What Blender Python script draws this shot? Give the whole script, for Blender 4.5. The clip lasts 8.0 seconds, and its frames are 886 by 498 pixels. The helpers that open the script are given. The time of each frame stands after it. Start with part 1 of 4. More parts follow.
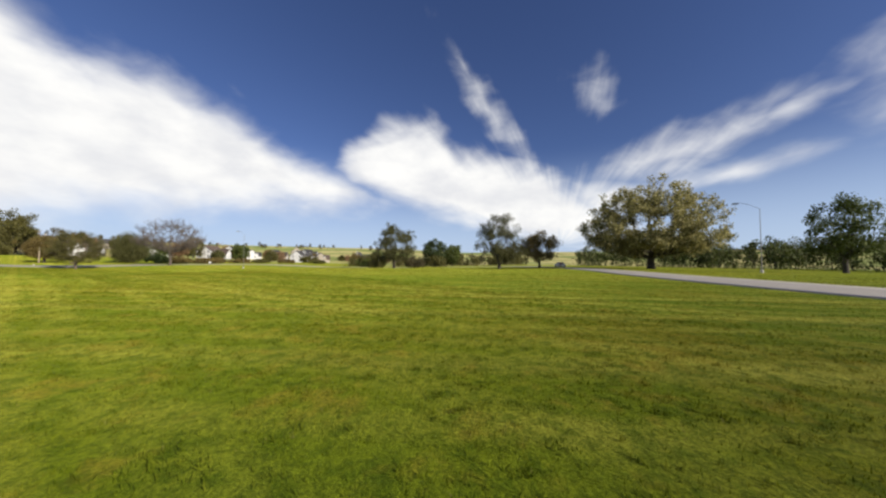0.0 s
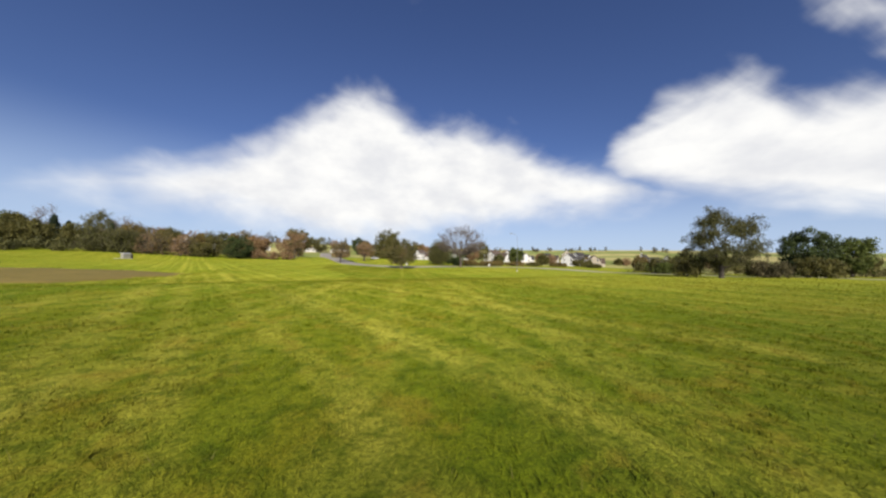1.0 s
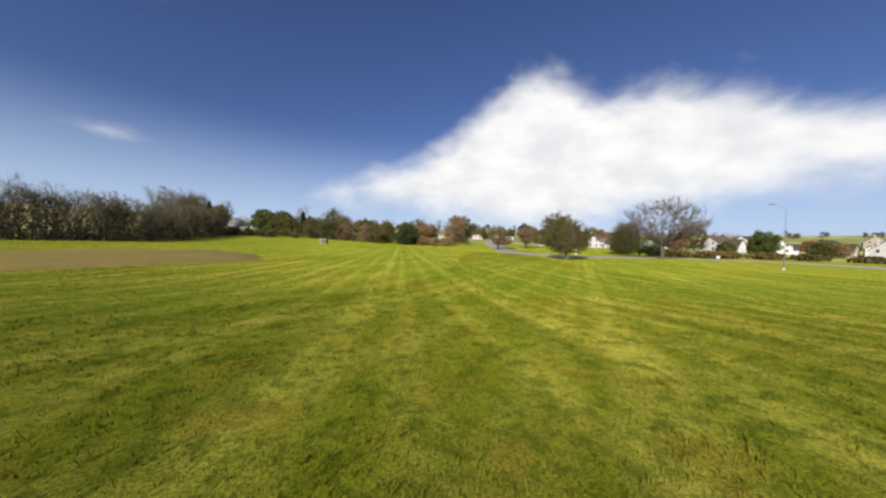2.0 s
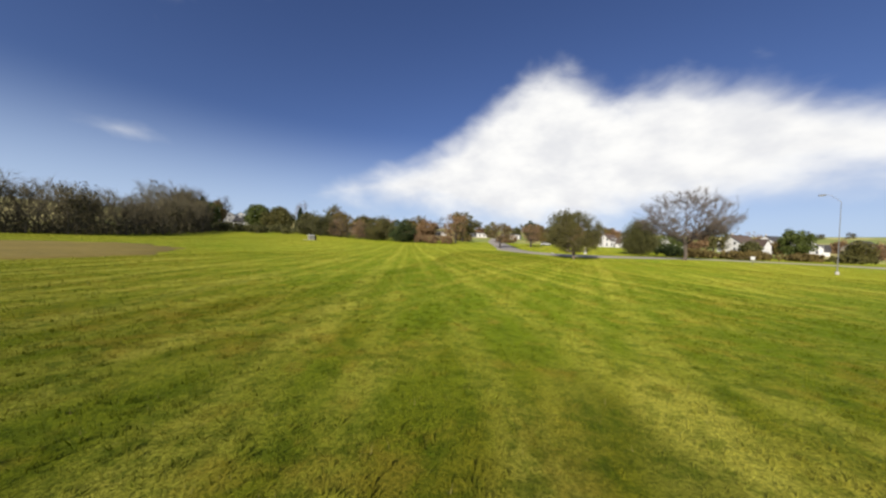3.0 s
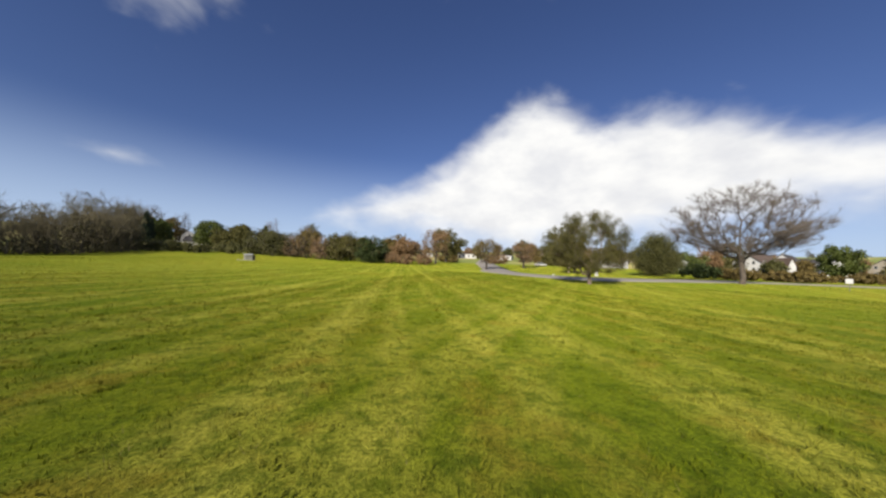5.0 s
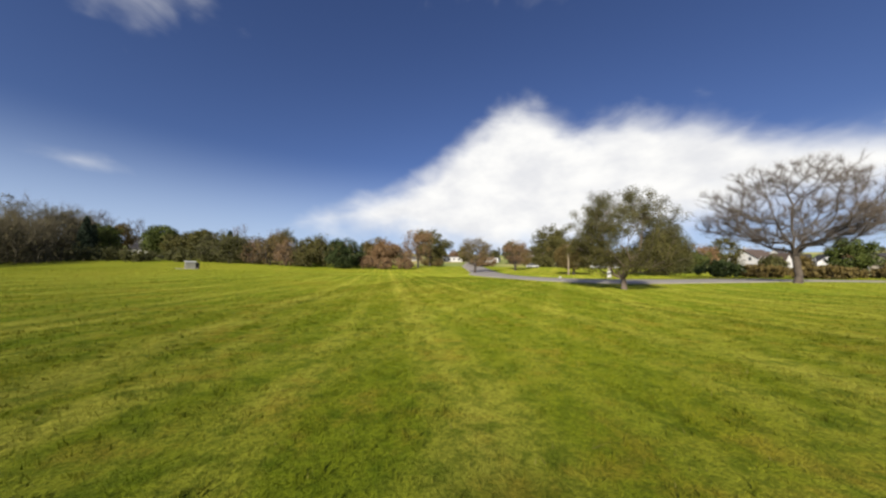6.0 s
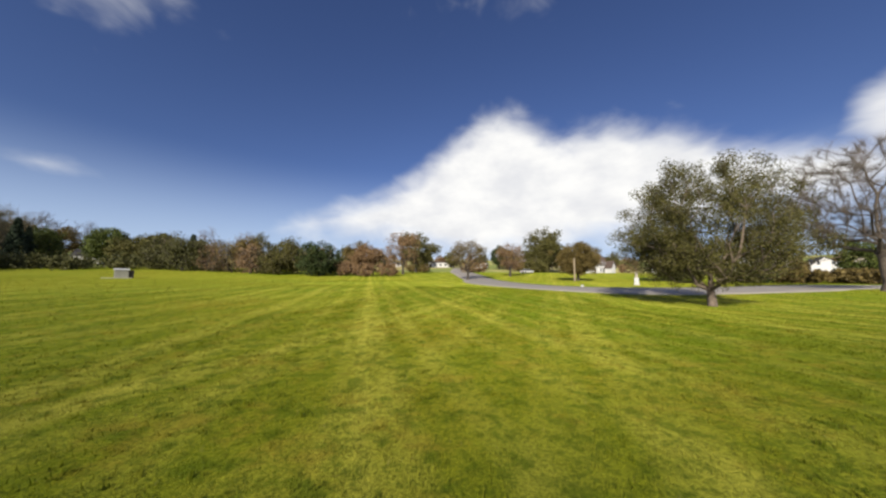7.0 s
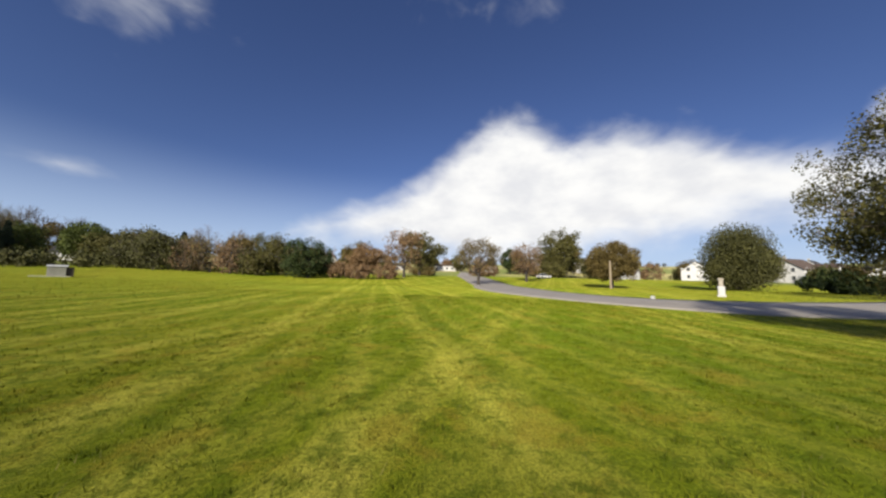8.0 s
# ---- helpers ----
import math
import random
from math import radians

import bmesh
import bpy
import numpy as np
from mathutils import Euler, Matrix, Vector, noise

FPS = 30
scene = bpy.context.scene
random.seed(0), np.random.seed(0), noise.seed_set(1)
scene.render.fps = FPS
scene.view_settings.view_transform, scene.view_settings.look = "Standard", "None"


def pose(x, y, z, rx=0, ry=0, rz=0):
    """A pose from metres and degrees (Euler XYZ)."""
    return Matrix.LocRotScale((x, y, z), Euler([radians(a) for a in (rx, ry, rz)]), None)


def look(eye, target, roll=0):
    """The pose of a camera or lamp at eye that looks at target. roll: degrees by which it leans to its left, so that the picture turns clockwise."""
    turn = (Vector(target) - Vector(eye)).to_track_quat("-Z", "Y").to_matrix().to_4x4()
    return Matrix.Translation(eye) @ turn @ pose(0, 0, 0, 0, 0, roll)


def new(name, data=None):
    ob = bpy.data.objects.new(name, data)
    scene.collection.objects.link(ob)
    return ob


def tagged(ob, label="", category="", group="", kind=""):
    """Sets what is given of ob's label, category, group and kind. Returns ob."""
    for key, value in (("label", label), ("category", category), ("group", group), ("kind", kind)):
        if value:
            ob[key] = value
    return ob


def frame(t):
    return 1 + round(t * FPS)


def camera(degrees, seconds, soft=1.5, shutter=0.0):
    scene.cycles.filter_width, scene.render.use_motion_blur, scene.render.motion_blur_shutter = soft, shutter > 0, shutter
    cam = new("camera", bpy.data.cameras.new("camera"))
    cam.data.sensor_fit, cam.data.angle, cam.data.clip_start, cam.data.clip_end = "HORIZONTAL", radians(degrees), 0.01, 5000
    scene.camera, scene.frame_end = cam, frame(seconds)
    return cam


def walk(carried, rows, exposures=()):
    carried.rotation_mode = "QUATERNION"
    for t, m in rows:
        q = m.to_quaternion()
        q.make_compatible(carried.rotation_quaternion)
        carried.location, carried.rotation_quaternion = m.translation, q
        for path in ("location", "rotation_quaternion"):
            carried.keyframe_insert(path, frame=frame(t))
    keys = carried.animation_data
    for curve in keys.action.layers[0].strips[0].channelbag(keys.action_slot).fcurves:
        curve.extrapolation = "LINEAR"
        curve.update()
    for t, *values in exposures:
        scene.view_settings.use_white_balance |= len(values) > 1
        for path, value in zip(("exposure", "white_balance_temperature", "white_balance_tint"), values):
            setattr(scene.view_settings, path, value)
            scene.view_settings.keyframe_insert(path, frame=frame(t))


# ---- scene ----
cam = camera(110.5, 8.0, soft=2.4)
walk(cam, [
    (0.0, pose(-31.17, -40.54, 1.62, 92.40, -0.44, -80.21)),
    (0.5, pose(-22.86, -35.29, 1.53, 91.47, -0.92, -55.19)),
    (1.0, pose(-15.09, -27.28, 1.49, 92.47, -1.06, -33.06)),
    (1.5, pose(-8.81, -19.57, 1.47, 89.78, -4.46, -14.82)),
    (2.0, pose(-5.23, -11.39, 1.52, 89.36, -1.81, -1.78)),
    (3.5, pose(0.00, 0.01, 0.96, 88.58, -1.90, 0.04)),
    (4.0, pose(1.87, 5.33, 0.90, 87.77, 2.24, -1.28)),
    (4.5, pose(3.15, 10.48, 0.89, 91.27, -1.73, -0.08)),
    (6.0, pose(4.98, 26.51, 0.80, 94.21, -0.57, -4.41)),
    (6.5, pose(4.92, 31.22, 0.99, 93.30, -1.40, -5.84)),
    (7.0, pose(4.82, 35.87, 1.05, 95.31, -0.11, -7.25)),
    (7.5, pose(5.80, 40.65, 1.09, 93.78, -0.09, -7.31)),
    (8.0, pose(6.32, 46.38, 1.07, 96.06, -0.98, -6.01)),
])

# ---- sky, sun and clouds ----
SUN_BEARING, SUN_HEIGHT = 205.5, 25.5
world = bpy.data.worlds.new("sky")
scene.world = world
world.use_nodes = True
W = world.node_tree
W.nodes.clear()


def wmath(op, a, b=None, clamp=False):
    n = W.nodes.new("ShaderNodeMath")
    n.operation, n.use_clamp = op, clamp
    for i, v in enumerate((a, b)):
        if v is None:
            continue
        if isinstance(v, (int, float)):
            n.inputs[i].default_value = v
        else:
            W.links.new(v, n.inputs[i])
    return n.outputs[0]


def wsmooth(v, lo, hi):
    n = W.nodes.new("ShaderNodeMapRange")
    n.interpolation_type = "SMOOTHSTEP"
    W.links.new(v, n.inputs[0])
    n.inputs[1].default_value, n.inputs[2].default_value = lo, hi
    return n.outputs[0]


def wnoise(vector, scale, detail, rough, distortion=0.0):
    n = W.nodes.new("ShaderNodeTexNoise")
    n.inputs["Scale"].default_value, n.inputs["Detail"].default_value = scale, detail
    n.inputs["Roughness"].default_value, n.inputs["Distortion"].default_value = rough, distortion
    W.links.new(vector, n.inputs["Vector"])
    return n.outputs[0]


sky_tex = W.nodes.new("ShaderNodeTexSky")
sky_tex.sky_type, sky_tex.sun_disc = "NISHITA", False
sky_tex.sun_elevation, sky_tex.sun_rotation = radians(SUN_HEIGHT), radians(SUN_BEARING)
sky_tex.air_density, sky_tex.dust_density, sky_tex.ozone_density = 1.0, 0.6, 3.0
coord = W.nodes.new("ShaderNodeTexCoord")
split = W.nodes.new("ShaderNodeSeparateXYZ")
W.links.new(coord.outputs["Generated"], split.inputs[0])
azim = wmath("MULTIPLY", wmath("ARCTAN2", split.outputs[0], split.outputs[1]), 57.2958)
elev = wmath("MULTIPLY", wmath("ARCSINE", split.outputs[2]), 57.2958)
flat = W.nodes.new("ShaderNodeCombineXYZ")
W.links.new(azim, flat.inputs[0])
W.links.new(wmath("MULTIPLY", elev, 1.7), flat.inputs[1])
warp_a = wmath("MULTIPLY", wmath("SUBTRACT", wnoise(flat.outputs[0], 0.07, 2.5, 0.5), 0.5), 17.0)
warp_b = wmath("MULTIPLY", wmath("SUBTRACT", wnoise(flat.outputs[0], 0.13, 2.5, 0.5), 0.5), 9.0)


def cloud(az, el, wide, high, tilt, strength, a_from, e_from):
    """A soft-edged cloud at a bearing and height in degrees, with its half sizes and its slant."""
    c, s = math.cos(radians(tilt)), math.sin(radians(tilt))
    u, v = wmath("SUBTRACT", a_from, az), wmath("SUBTRACT", e_from, el)
    p = wmath("DIVIDE", wmath("ADD", wmath("MULTIPLY", u, c), wmath("MULTIPLY", v, s)), wide)
    q = wmath("DIVIDE", wmath("SUBTRACT", wmath("MULTIPLY", v, c), wmath("MULTIPLY", u, s)), high)
    d = wmath("SQRT", wmath("ADD", wmath("MULTIPLY", p, p), wmath("MULTIPLY", q, q)))
    return wmath("MULTIPLY", wmath("SUBTRACT", 1.25, d), strength)


def curve(v, points):
    """A smooth height over a bearing, both in degrees: bearings from -60 to 140, heights from 0 to 40."""
    n = W.nodes.new("ShaderNodeFloatCurve")
    W.links.new(wmath("DIVIDE", wmath("ADD", v, 60.0), 200.0, True), n.inputs["Value"])
    line = n.mapping.curves[0]
    placed = [((a + 60.0) / 200.0, h / 40.0) for a, h in points]
    line.points[0].location, line.points[1].location = placed[0], placed[-1]
    for p in placed[1:-1]:
        line.points.new(*p)
    n.mapping.update()
    return wmath("MULTIPLY", n.outputs[0], 40.0)


def bank(top, foot, soft_top, soft_foot):
    """A long cloud between an upper and a lower edge that rise and fall along the sky."""
    over = wmath("DIVIDE", wmath("SUBTRACT", curve(soft_a, top), soft_e), soft_top)
    under = wmath("DIVIDE", wmath("SUBTRACT", soft_e, curve(soft_a, foot)), soft_foot)
    return wmath("MINIMUM", wmath("ADD", wmath("MULTIPLY", wmath("MINIMUM", over, under), 0.5), 0.5), 1.3)


soft_a = wmath("ADD", azim, wmath("MULTIPLY", warp_b, 0.5))
soft_e = wmath("ADD", elev, wmath("MULTIPLY", warp_a, 0.20))
mass = bank([(-60, 0), (-24, 5), (-18, 8), (-10, 11.4), (-3, 15.2), (7, 21.6), (13, 26.5), (19, 28), (25, 24.6), (31, 22.8), (38, 22.4), (45, 20.8), (51, 17.8), (55, 15.4), (60, 14.8), (65, 13.0), (69, 9), (140, 0)],
            [(-60, 12), (-24, 10), (-10, 8.5), (10, 5), (25, 5.5), (38, 7.5), (48, 9.2), (56, 9.8), (65, 11), (72, 12), (140, 14)], 3.8, 4.2)
mass = wmath("MAXIMUM", mass, bank([(-60, 0), (50, 4), (60, 15), (64, 19), (70, 23.5), (75, 24), (82, 20.5), (90, 18.2), (97, 15.8), (106, 9.5), (112, 5), (140, 0)],
                                   [(-60, 20), (50, 18), (60, 17), (65, 14), (71, 11.7), (82, 8.6), (95, 5.5), (106, 4), (112, 6), (140, 14)], 3.2, 2.6))
CLOUDS = [
    (-46, 13.2, 5.5, 1.2, 0, 0.30), (-41, 35, 9, 4.5, 20, 0.30), (160, 22, 26, 9, 6, 0.9), (-120, 20, 34, 8, -5, 0.9), (-170, 34, 26, 10, 8, 0.7), (40, 60, 40, 12, 15, 0.4),
    (118, 16.6, 15, 3.4, 14, 0.58), (123, 12.8, 11, 1.9, 9, 0.46), (130, 18.8, 7, 1.5, 14, 0.40), (107, 26.5, 5, 3.6, -48, 0.29), (89, 26, 13, 2.6, -50, 0.43),
    (84, 33, 7, 1.6, -52, 0.34), (108, 10, 9, 4, 0, 0.7),
]
for one in CLOUDS:
    mass = wmath("MAXIMUM", mass, cloud(*one, soft_a, soft_e))
# wisps fan out from one point low in the sky
fan_u, fan_v = wmath("SUBTRACT", azim, 101.0), wmath("SUBTRACT", elev, 3.0)
fan = W.nodes.new("ShaderNodeCombineXYZ")
W.links.new(wmath("MULTIPLY", wmath("ARCTAN2", fan_v, fan_u), 6.5), fan.inputs[0])
W.links.new(wmath("MULTIPLY", wmath("SQRT", wmath("ADD", wmath("MULTIPLY", fan_u, fan_u), wmath("MULTIPLY", fan_v, fan_v))), 0.055), fan.inputs[1])
wisp = wmath("MULTIPLY", wmath("SUBTRACT", wnoise(fan.outputs[0], 1.0, 4.0, 0.55, 0.3), 0.5), 0.66)
fluff = wmath("ADD", wisp, wmath("MULTIPLY", wmath("SUBTRACT", wnoise(flat.outputs[0], 0.15, 4.5, 0.52, 0.4), 0.5), 0.62))
cover = wsmooth(wmath("ADD", mass, fluff), 0.05, 0.95)
haze = wmath("MULTIPLY", wsmooth(elev, 20.0, 0.0), 0.74)
shade = wnoise(flat.outputs[0], 0.12, 4, 0.55)
tone = W.nodes.new("ShaderNodeMix")
tone.data_type = "RGBA"
W.links.new(wsmooth(shade, 0.25, 0.7), tone.inputs["Factor"])
tone.inputs["A"].default_value, tone.inputs["B"].default_value = (11.6, 11.7, 12.1, 1), (14.6, 14.5, 14.2, 1)
mixed = W.nodes.new("ShaderNodeMix")
mixed.data_type = "RGBA"
W.links.new(cover, mixed.inputs["Factor"])
tint = W.nodes.new("ShaderNodeMix")
tint.data_type, tint.blend_type = "RGBA", "MULTIPLY"
tint.inputs["Factor"].default_value = 1.0
W.links.new(sky_tex.outputs[0], tint.inputs["A"])
tint.inputs["B"].default_value = (0.86, 0.90, 1.27, 1)
misty = W.nodes.new("ShaderNodeMix")
misty.data_type = "RGBA"
W.links.new(haze, misty.inputs["Factor"])
W.links.new(tint.outputs["Result"], misty.inputs["A"])
misty.inputs["B"].default_value = (8.2, 10.3, 13.6, 1)
W.links.new(misty.outputs["Result"], mixed.inputs["A"])
W.links.new(tone.outputs["Result"], mixed.inputs["B"])
back = W.nodes.new("ShaderNodeBackground")
back.inputs["Strength"].default_value = 0.055
W.links.new(mixed.outputs["Result"], back.inputs["Color"])
out = W.nodes.new("ShaderNodeOutputWorld")
W.links.new(back.outputs[0], out.inputs[0])

sun_data = bpy.data.lights.new("sun", "SUN")
sun_data.energy, sun_data.angle, sun_data.color = 4.6, radians(0.53), (1.0, 0.92, 0.78)
sun = new("sun", sun_data)
_b, _h = radians(SUN_BEARING), radians(SUN_HEIGHT)
sun.matrix_world = look((math.sin(_b) * math.cos(_h) * 300, math.cos(_b) * math.cos(_h) * 300, math.sin(_h) * 300), (0, 0, 0))
scene.view_settings.exposure = 0.34


# ---- materials ----
def material(name, dark, light, scale=2.0, rough=0.8, bump=0.0, bump_scale=None, metallic=0.0, island=0.0, translucent=0.0, per_object=0.0, detail=6):
    """A surface whose colour wanders between two tones at two sizes, with optional relief, leaf-to-leaf or piece-to-piece change and light let through."""
    m = bpy.data.materials.new(name)
    m.use_nodes = True
    t = m.node_tree
    bsdf = t.nodes["Principled BSDF"]
    bsdf.inputs["Roughness"].default_value, bsdf.inputs["Metallic"].default_value = rough, metallic
    bsdf.inputs["Specular IOR Level"].default_value = 0.3
    co = t.nodes.new("ShaderNodeTexCoord")
    tones = []
    for k, amount in ((1.0, 1.0), (9.3, 1.0)):
        n = t.nodes.new("ShaderNodeTexNoise")
        n.inputs["Scale"].default_value, n.inputs["Detail"].default_value, n.inputs["Roughness"].default_value = scale * k, detail, 0.6
        t.links.new(co.outputs["Object"], n.inputs["Vector"])
        tones.append(n.outputs[0])
    add = t.nodes.new("ShaderNodeMath")
    add.operation = "ADD"
    t.links.new(tones[0], add.inputs[0])
    t.links.new(tones[1], add.inputs[1])
    value = add.outputs[0]
    for kind, out_name, weight in (("ShaderNodeNewGeometry", "Random Per Island", island), ("ShaderNodeObjectInfo", "Random", per_object)):
        if weight:
            g = t.nodes.new(kind)
            mul = t.nodes.new("ShaderNodeMath")
            mul.operation = "MULTIPLY_ADD"
            t.links.new(g.outputs[out_name], mul.inputs[0])
            mul.inputs[1].default_value = weight
            t.links.new(value, mul.inputs[2])
            sub = t.nodes.new("ShaderNodeMath")
            sub.operation = "SUBTRACT"
            t.links.new(mul.outputs[0], sub.inputs[0])
            sub.inputs[1].default_value = weight / 2
            value = sub.outputs[0]
    rng = t.nodes.new("ShaderNodeMapRange")
    rng.inputs[1].default_value, rng.inputs[2].default_value = 0.7, 1.3
    t.links.new(value, rng.inputs[0])
    mix = t.nodes.new("ShaderNodeMix")
    mix.data_type = "RGBA"
    t.links.new(rng.outputs[0], mix.inputs["Factor"])
    mix.inputs["A"].default_value, mix.inputs["B"].default_value = (*dark, 1), (*light, 1)
    t.links.new(mix.outputs["Result"], bsdf.inputs["Base Color"])
    if bump:
        n = t.nodes.new("ShaderNodeTexNoise")
        n.inputs["Scale"].default_value, n.inputs["Detail"].default_value = bump_scale or scale * 12, 5
        t.links.new(co.outputs["Object"], n.inputs["Vector"])
        b = t.nodes.new("ShaderNodeBump")
        b.inputs["Strength"].default_value, b.inputs["Distance"].default_value = bump, 0.02
        t.links.new(n.outputs[0], b.inputs["Height"])
        t.links.new(b.outputs[0], bsdf.inputs["Normal"])
    if translucent:
        tr = t.nodes.new("ShaderNodeBsdfTranslucent")
        t.links.new(mix.outputs["Result"], tr.inputs["Color"])
        ms = t.nodes.new("ShaderNodeMixShader")
        ms.inputs[0].default_value = translucent
        t.links.new(bsdf.outputs[0], ms.inputs[1])
        t.links.new(tr.outputs[0], ms.inputs[2])
        t.links.new(ms.outputs[0], t.nodes["Material Output"].inputs["Surface"])
    return m


M_bark = material("bark", (0.035, 0.030, 0.026), (0.105, 0.09, 0.075), 1.5, 0.95, 0.6, 14)
M_bark_tan = material("pale_tan_bark", (0.13, 0.100, 0.078), (0.30, 0.235, 0.18), 1.5, 0.95, 0.6, 14)
M_bark_mid = material("grey_brown_bark", (0.060, 0.048, 0.038), (0.17, 0.14, 0.11), 1.5, 0.95, 0.6, 14)
M_leaf_olive = material("olive_leaves", (0.058, 0.060, 0.015), (0.185, 0.165, 0.045), 0.5, 0.6, island=0.5, translucent=0.25)
M_leaf_oak = material("pale_oak_leaves", (0.115, 0.118, 0.030), (0.52, 0.46, 0.20), 0.5, 0.6, island=0.6, translucent=0.4)
M_leaf_bronze = material("bronze_leaves", (0.080, 0.060, 0.018), (0.25, 0.185, 0.058), 0.5, 0.6, island=0.5, translucent=0.2)
M_leaf_green = material("green_leaves", (0.045, 0.065, 0.014), (0.15, 0.18, 0.035), 0.5, 0.6, island=0.4, translucent=0.2)
M_leaf_deep = material("deep_green_leaves", (0.020, 0.036, 0.010), (0.075, 0.10, 0.026), 0.5, 0.6, island=0.4, translucent=0.15)
M_leaf_dark = material("dark_needles", (0.012, 0.022, 0.012), (0.035, 0.055, 0.025), 0.6, 0.7, island=0.4)
M_leaf_bush = material("dark_olive_bush_leaves", (0.042, 0.046, 0.014), (0.140, 0.135, 0.040), 0.5, 0.6, island=0.4, translucent=0.15)
M_leaf_red = material("reddish_shrub_leaves", (0.150, 0.088, 0.040), (0.36, 0.230, 0.115), 0.5, 0.7, island=0.4, translucent=0.15)
M_twig = material("grey_twigs", (0.06, 0.052, 0.046), (0.15, 0.13, 0.115), 0.8, 0.9, island=0.3)
M_twig_brown = material("grey_brown_twigs", (0.085, 0.070, 0.056), (0.20, 0.165, 0.132), 0.8, 0.9, island=0.3)
M_twig_pink = material("pinkish_twigs", (0.13, 0.10, 0.078), (0.29, 0.23, 0.18), 0.8, 0.9, island=0.3)
M_brush = material("brown_undergrowth", (0.045, 0.045, 0.018), (0.14, 0.115, 0.055), 0.5, 0.8, island=0.5)
M_wood_bark = material("woodland_bark", (0.045, 0.040, 0.026), (0.12, 0.105, 0.07), 1.0, 0.95)
M_wood_twig = material("brown_woodland_twigs", (0.065, 0.057, 0.030), (0.165, 0.140, 0.080), 0.5, 0.9, island=0.4)
M_asphalt = material("worn_asphalt", (0.29, 0.262, 0.228), (0.41, 0.372, 0.328), 0.6, 1.0, 0.4, 60)
M_dirt = material("bare_dirt", (0.19, 0.150, 0.026), (0.31, 0.225, 0.050), 0.22, 0.95, 0.4, 30)
M_siding = material("white_siding", (0.54, 0.54, 0.53), (0.72, 0.71, 0.69), 0.4, 0.7, per_object=0.3)
M_siding_tan = material("tan_siding", (0.30, 0.26, 0.20), (0.46, 0.41, 0.33), 0.4, 0.7, per_object=0.3)
M_roof = material("dark_shingles", (0.035, 0.033, 0.035), (0.09, 0.085, 0.085), 1.2, 0.9, 0.5, 20, per_object=0.3)
M_roof_brown = material("brown_shingles", (0.07, 0.05, 0.04), (0.15, 0.11, 0.09), 1.2, 0.9, 0.5, 20, per_object=0.3)
M_glass = material("window_glass", (0.02, 0.025, 0.03), (0.05, 0.055, 0.065), 1.0, 0.08)
M_trim = material("white_trim", (0.52, 0.52, 0.50), (0.66, 0.66, 0.64), 0.8, 0.6)
M_metal = material("galvanised_steel", (0.17, 0.17, 0.17), (0.27, 0.27, 0.26), 2.0, 0.55, metallic=0.5)
M_concrete = material("weathered_concrete", (0.42, 0.41, 0.38), (0.60, 0.58, 0.54), 1.5, 0.9, 0.3, 25)
M_post = material("weathered_post_wood", (0.26, 0.20, 0.13), (0.44, 0.36, 0.25), 1.5, 0.9, 0.4, 25)
M_lamp = material("lamp_lens", (0.5, 0.5, 0.48), (0.65, 0.65, 0.62), 3.0, 0.2)
M_white = material("white_paint", (0.54, 0.54, 0.53), (0.70, 0.69, 0.67), 1.5, 0.5)
M_tail = material("red_lamp_plastic", (0.30, 0.02, 0.02), (0.42, 0.04, 0.03), 3.0, 0.25)
M_black = material("black_rubber", (0.015, 0.015, 0.015), (0.035, 0.035, 0.035), 4.0, 0.8)
M_straw = material("dry_grass_blades", (0.15, 0.14, 0.03), (0.27, 0.23, 0.06), 0.5, 0.8, island=0.5, translucent=0.2)
M_board = material("weathered_grey_boards", (0.20, 0.20, 0.16), (0.36, 0.35, 0.29), 1.2, 0.85)
M_dark_wall = material("dark_brown_boards", (0.035, 0.028, 0.022), (0.08, 0.065, 0.05), 0.8, 0.85)


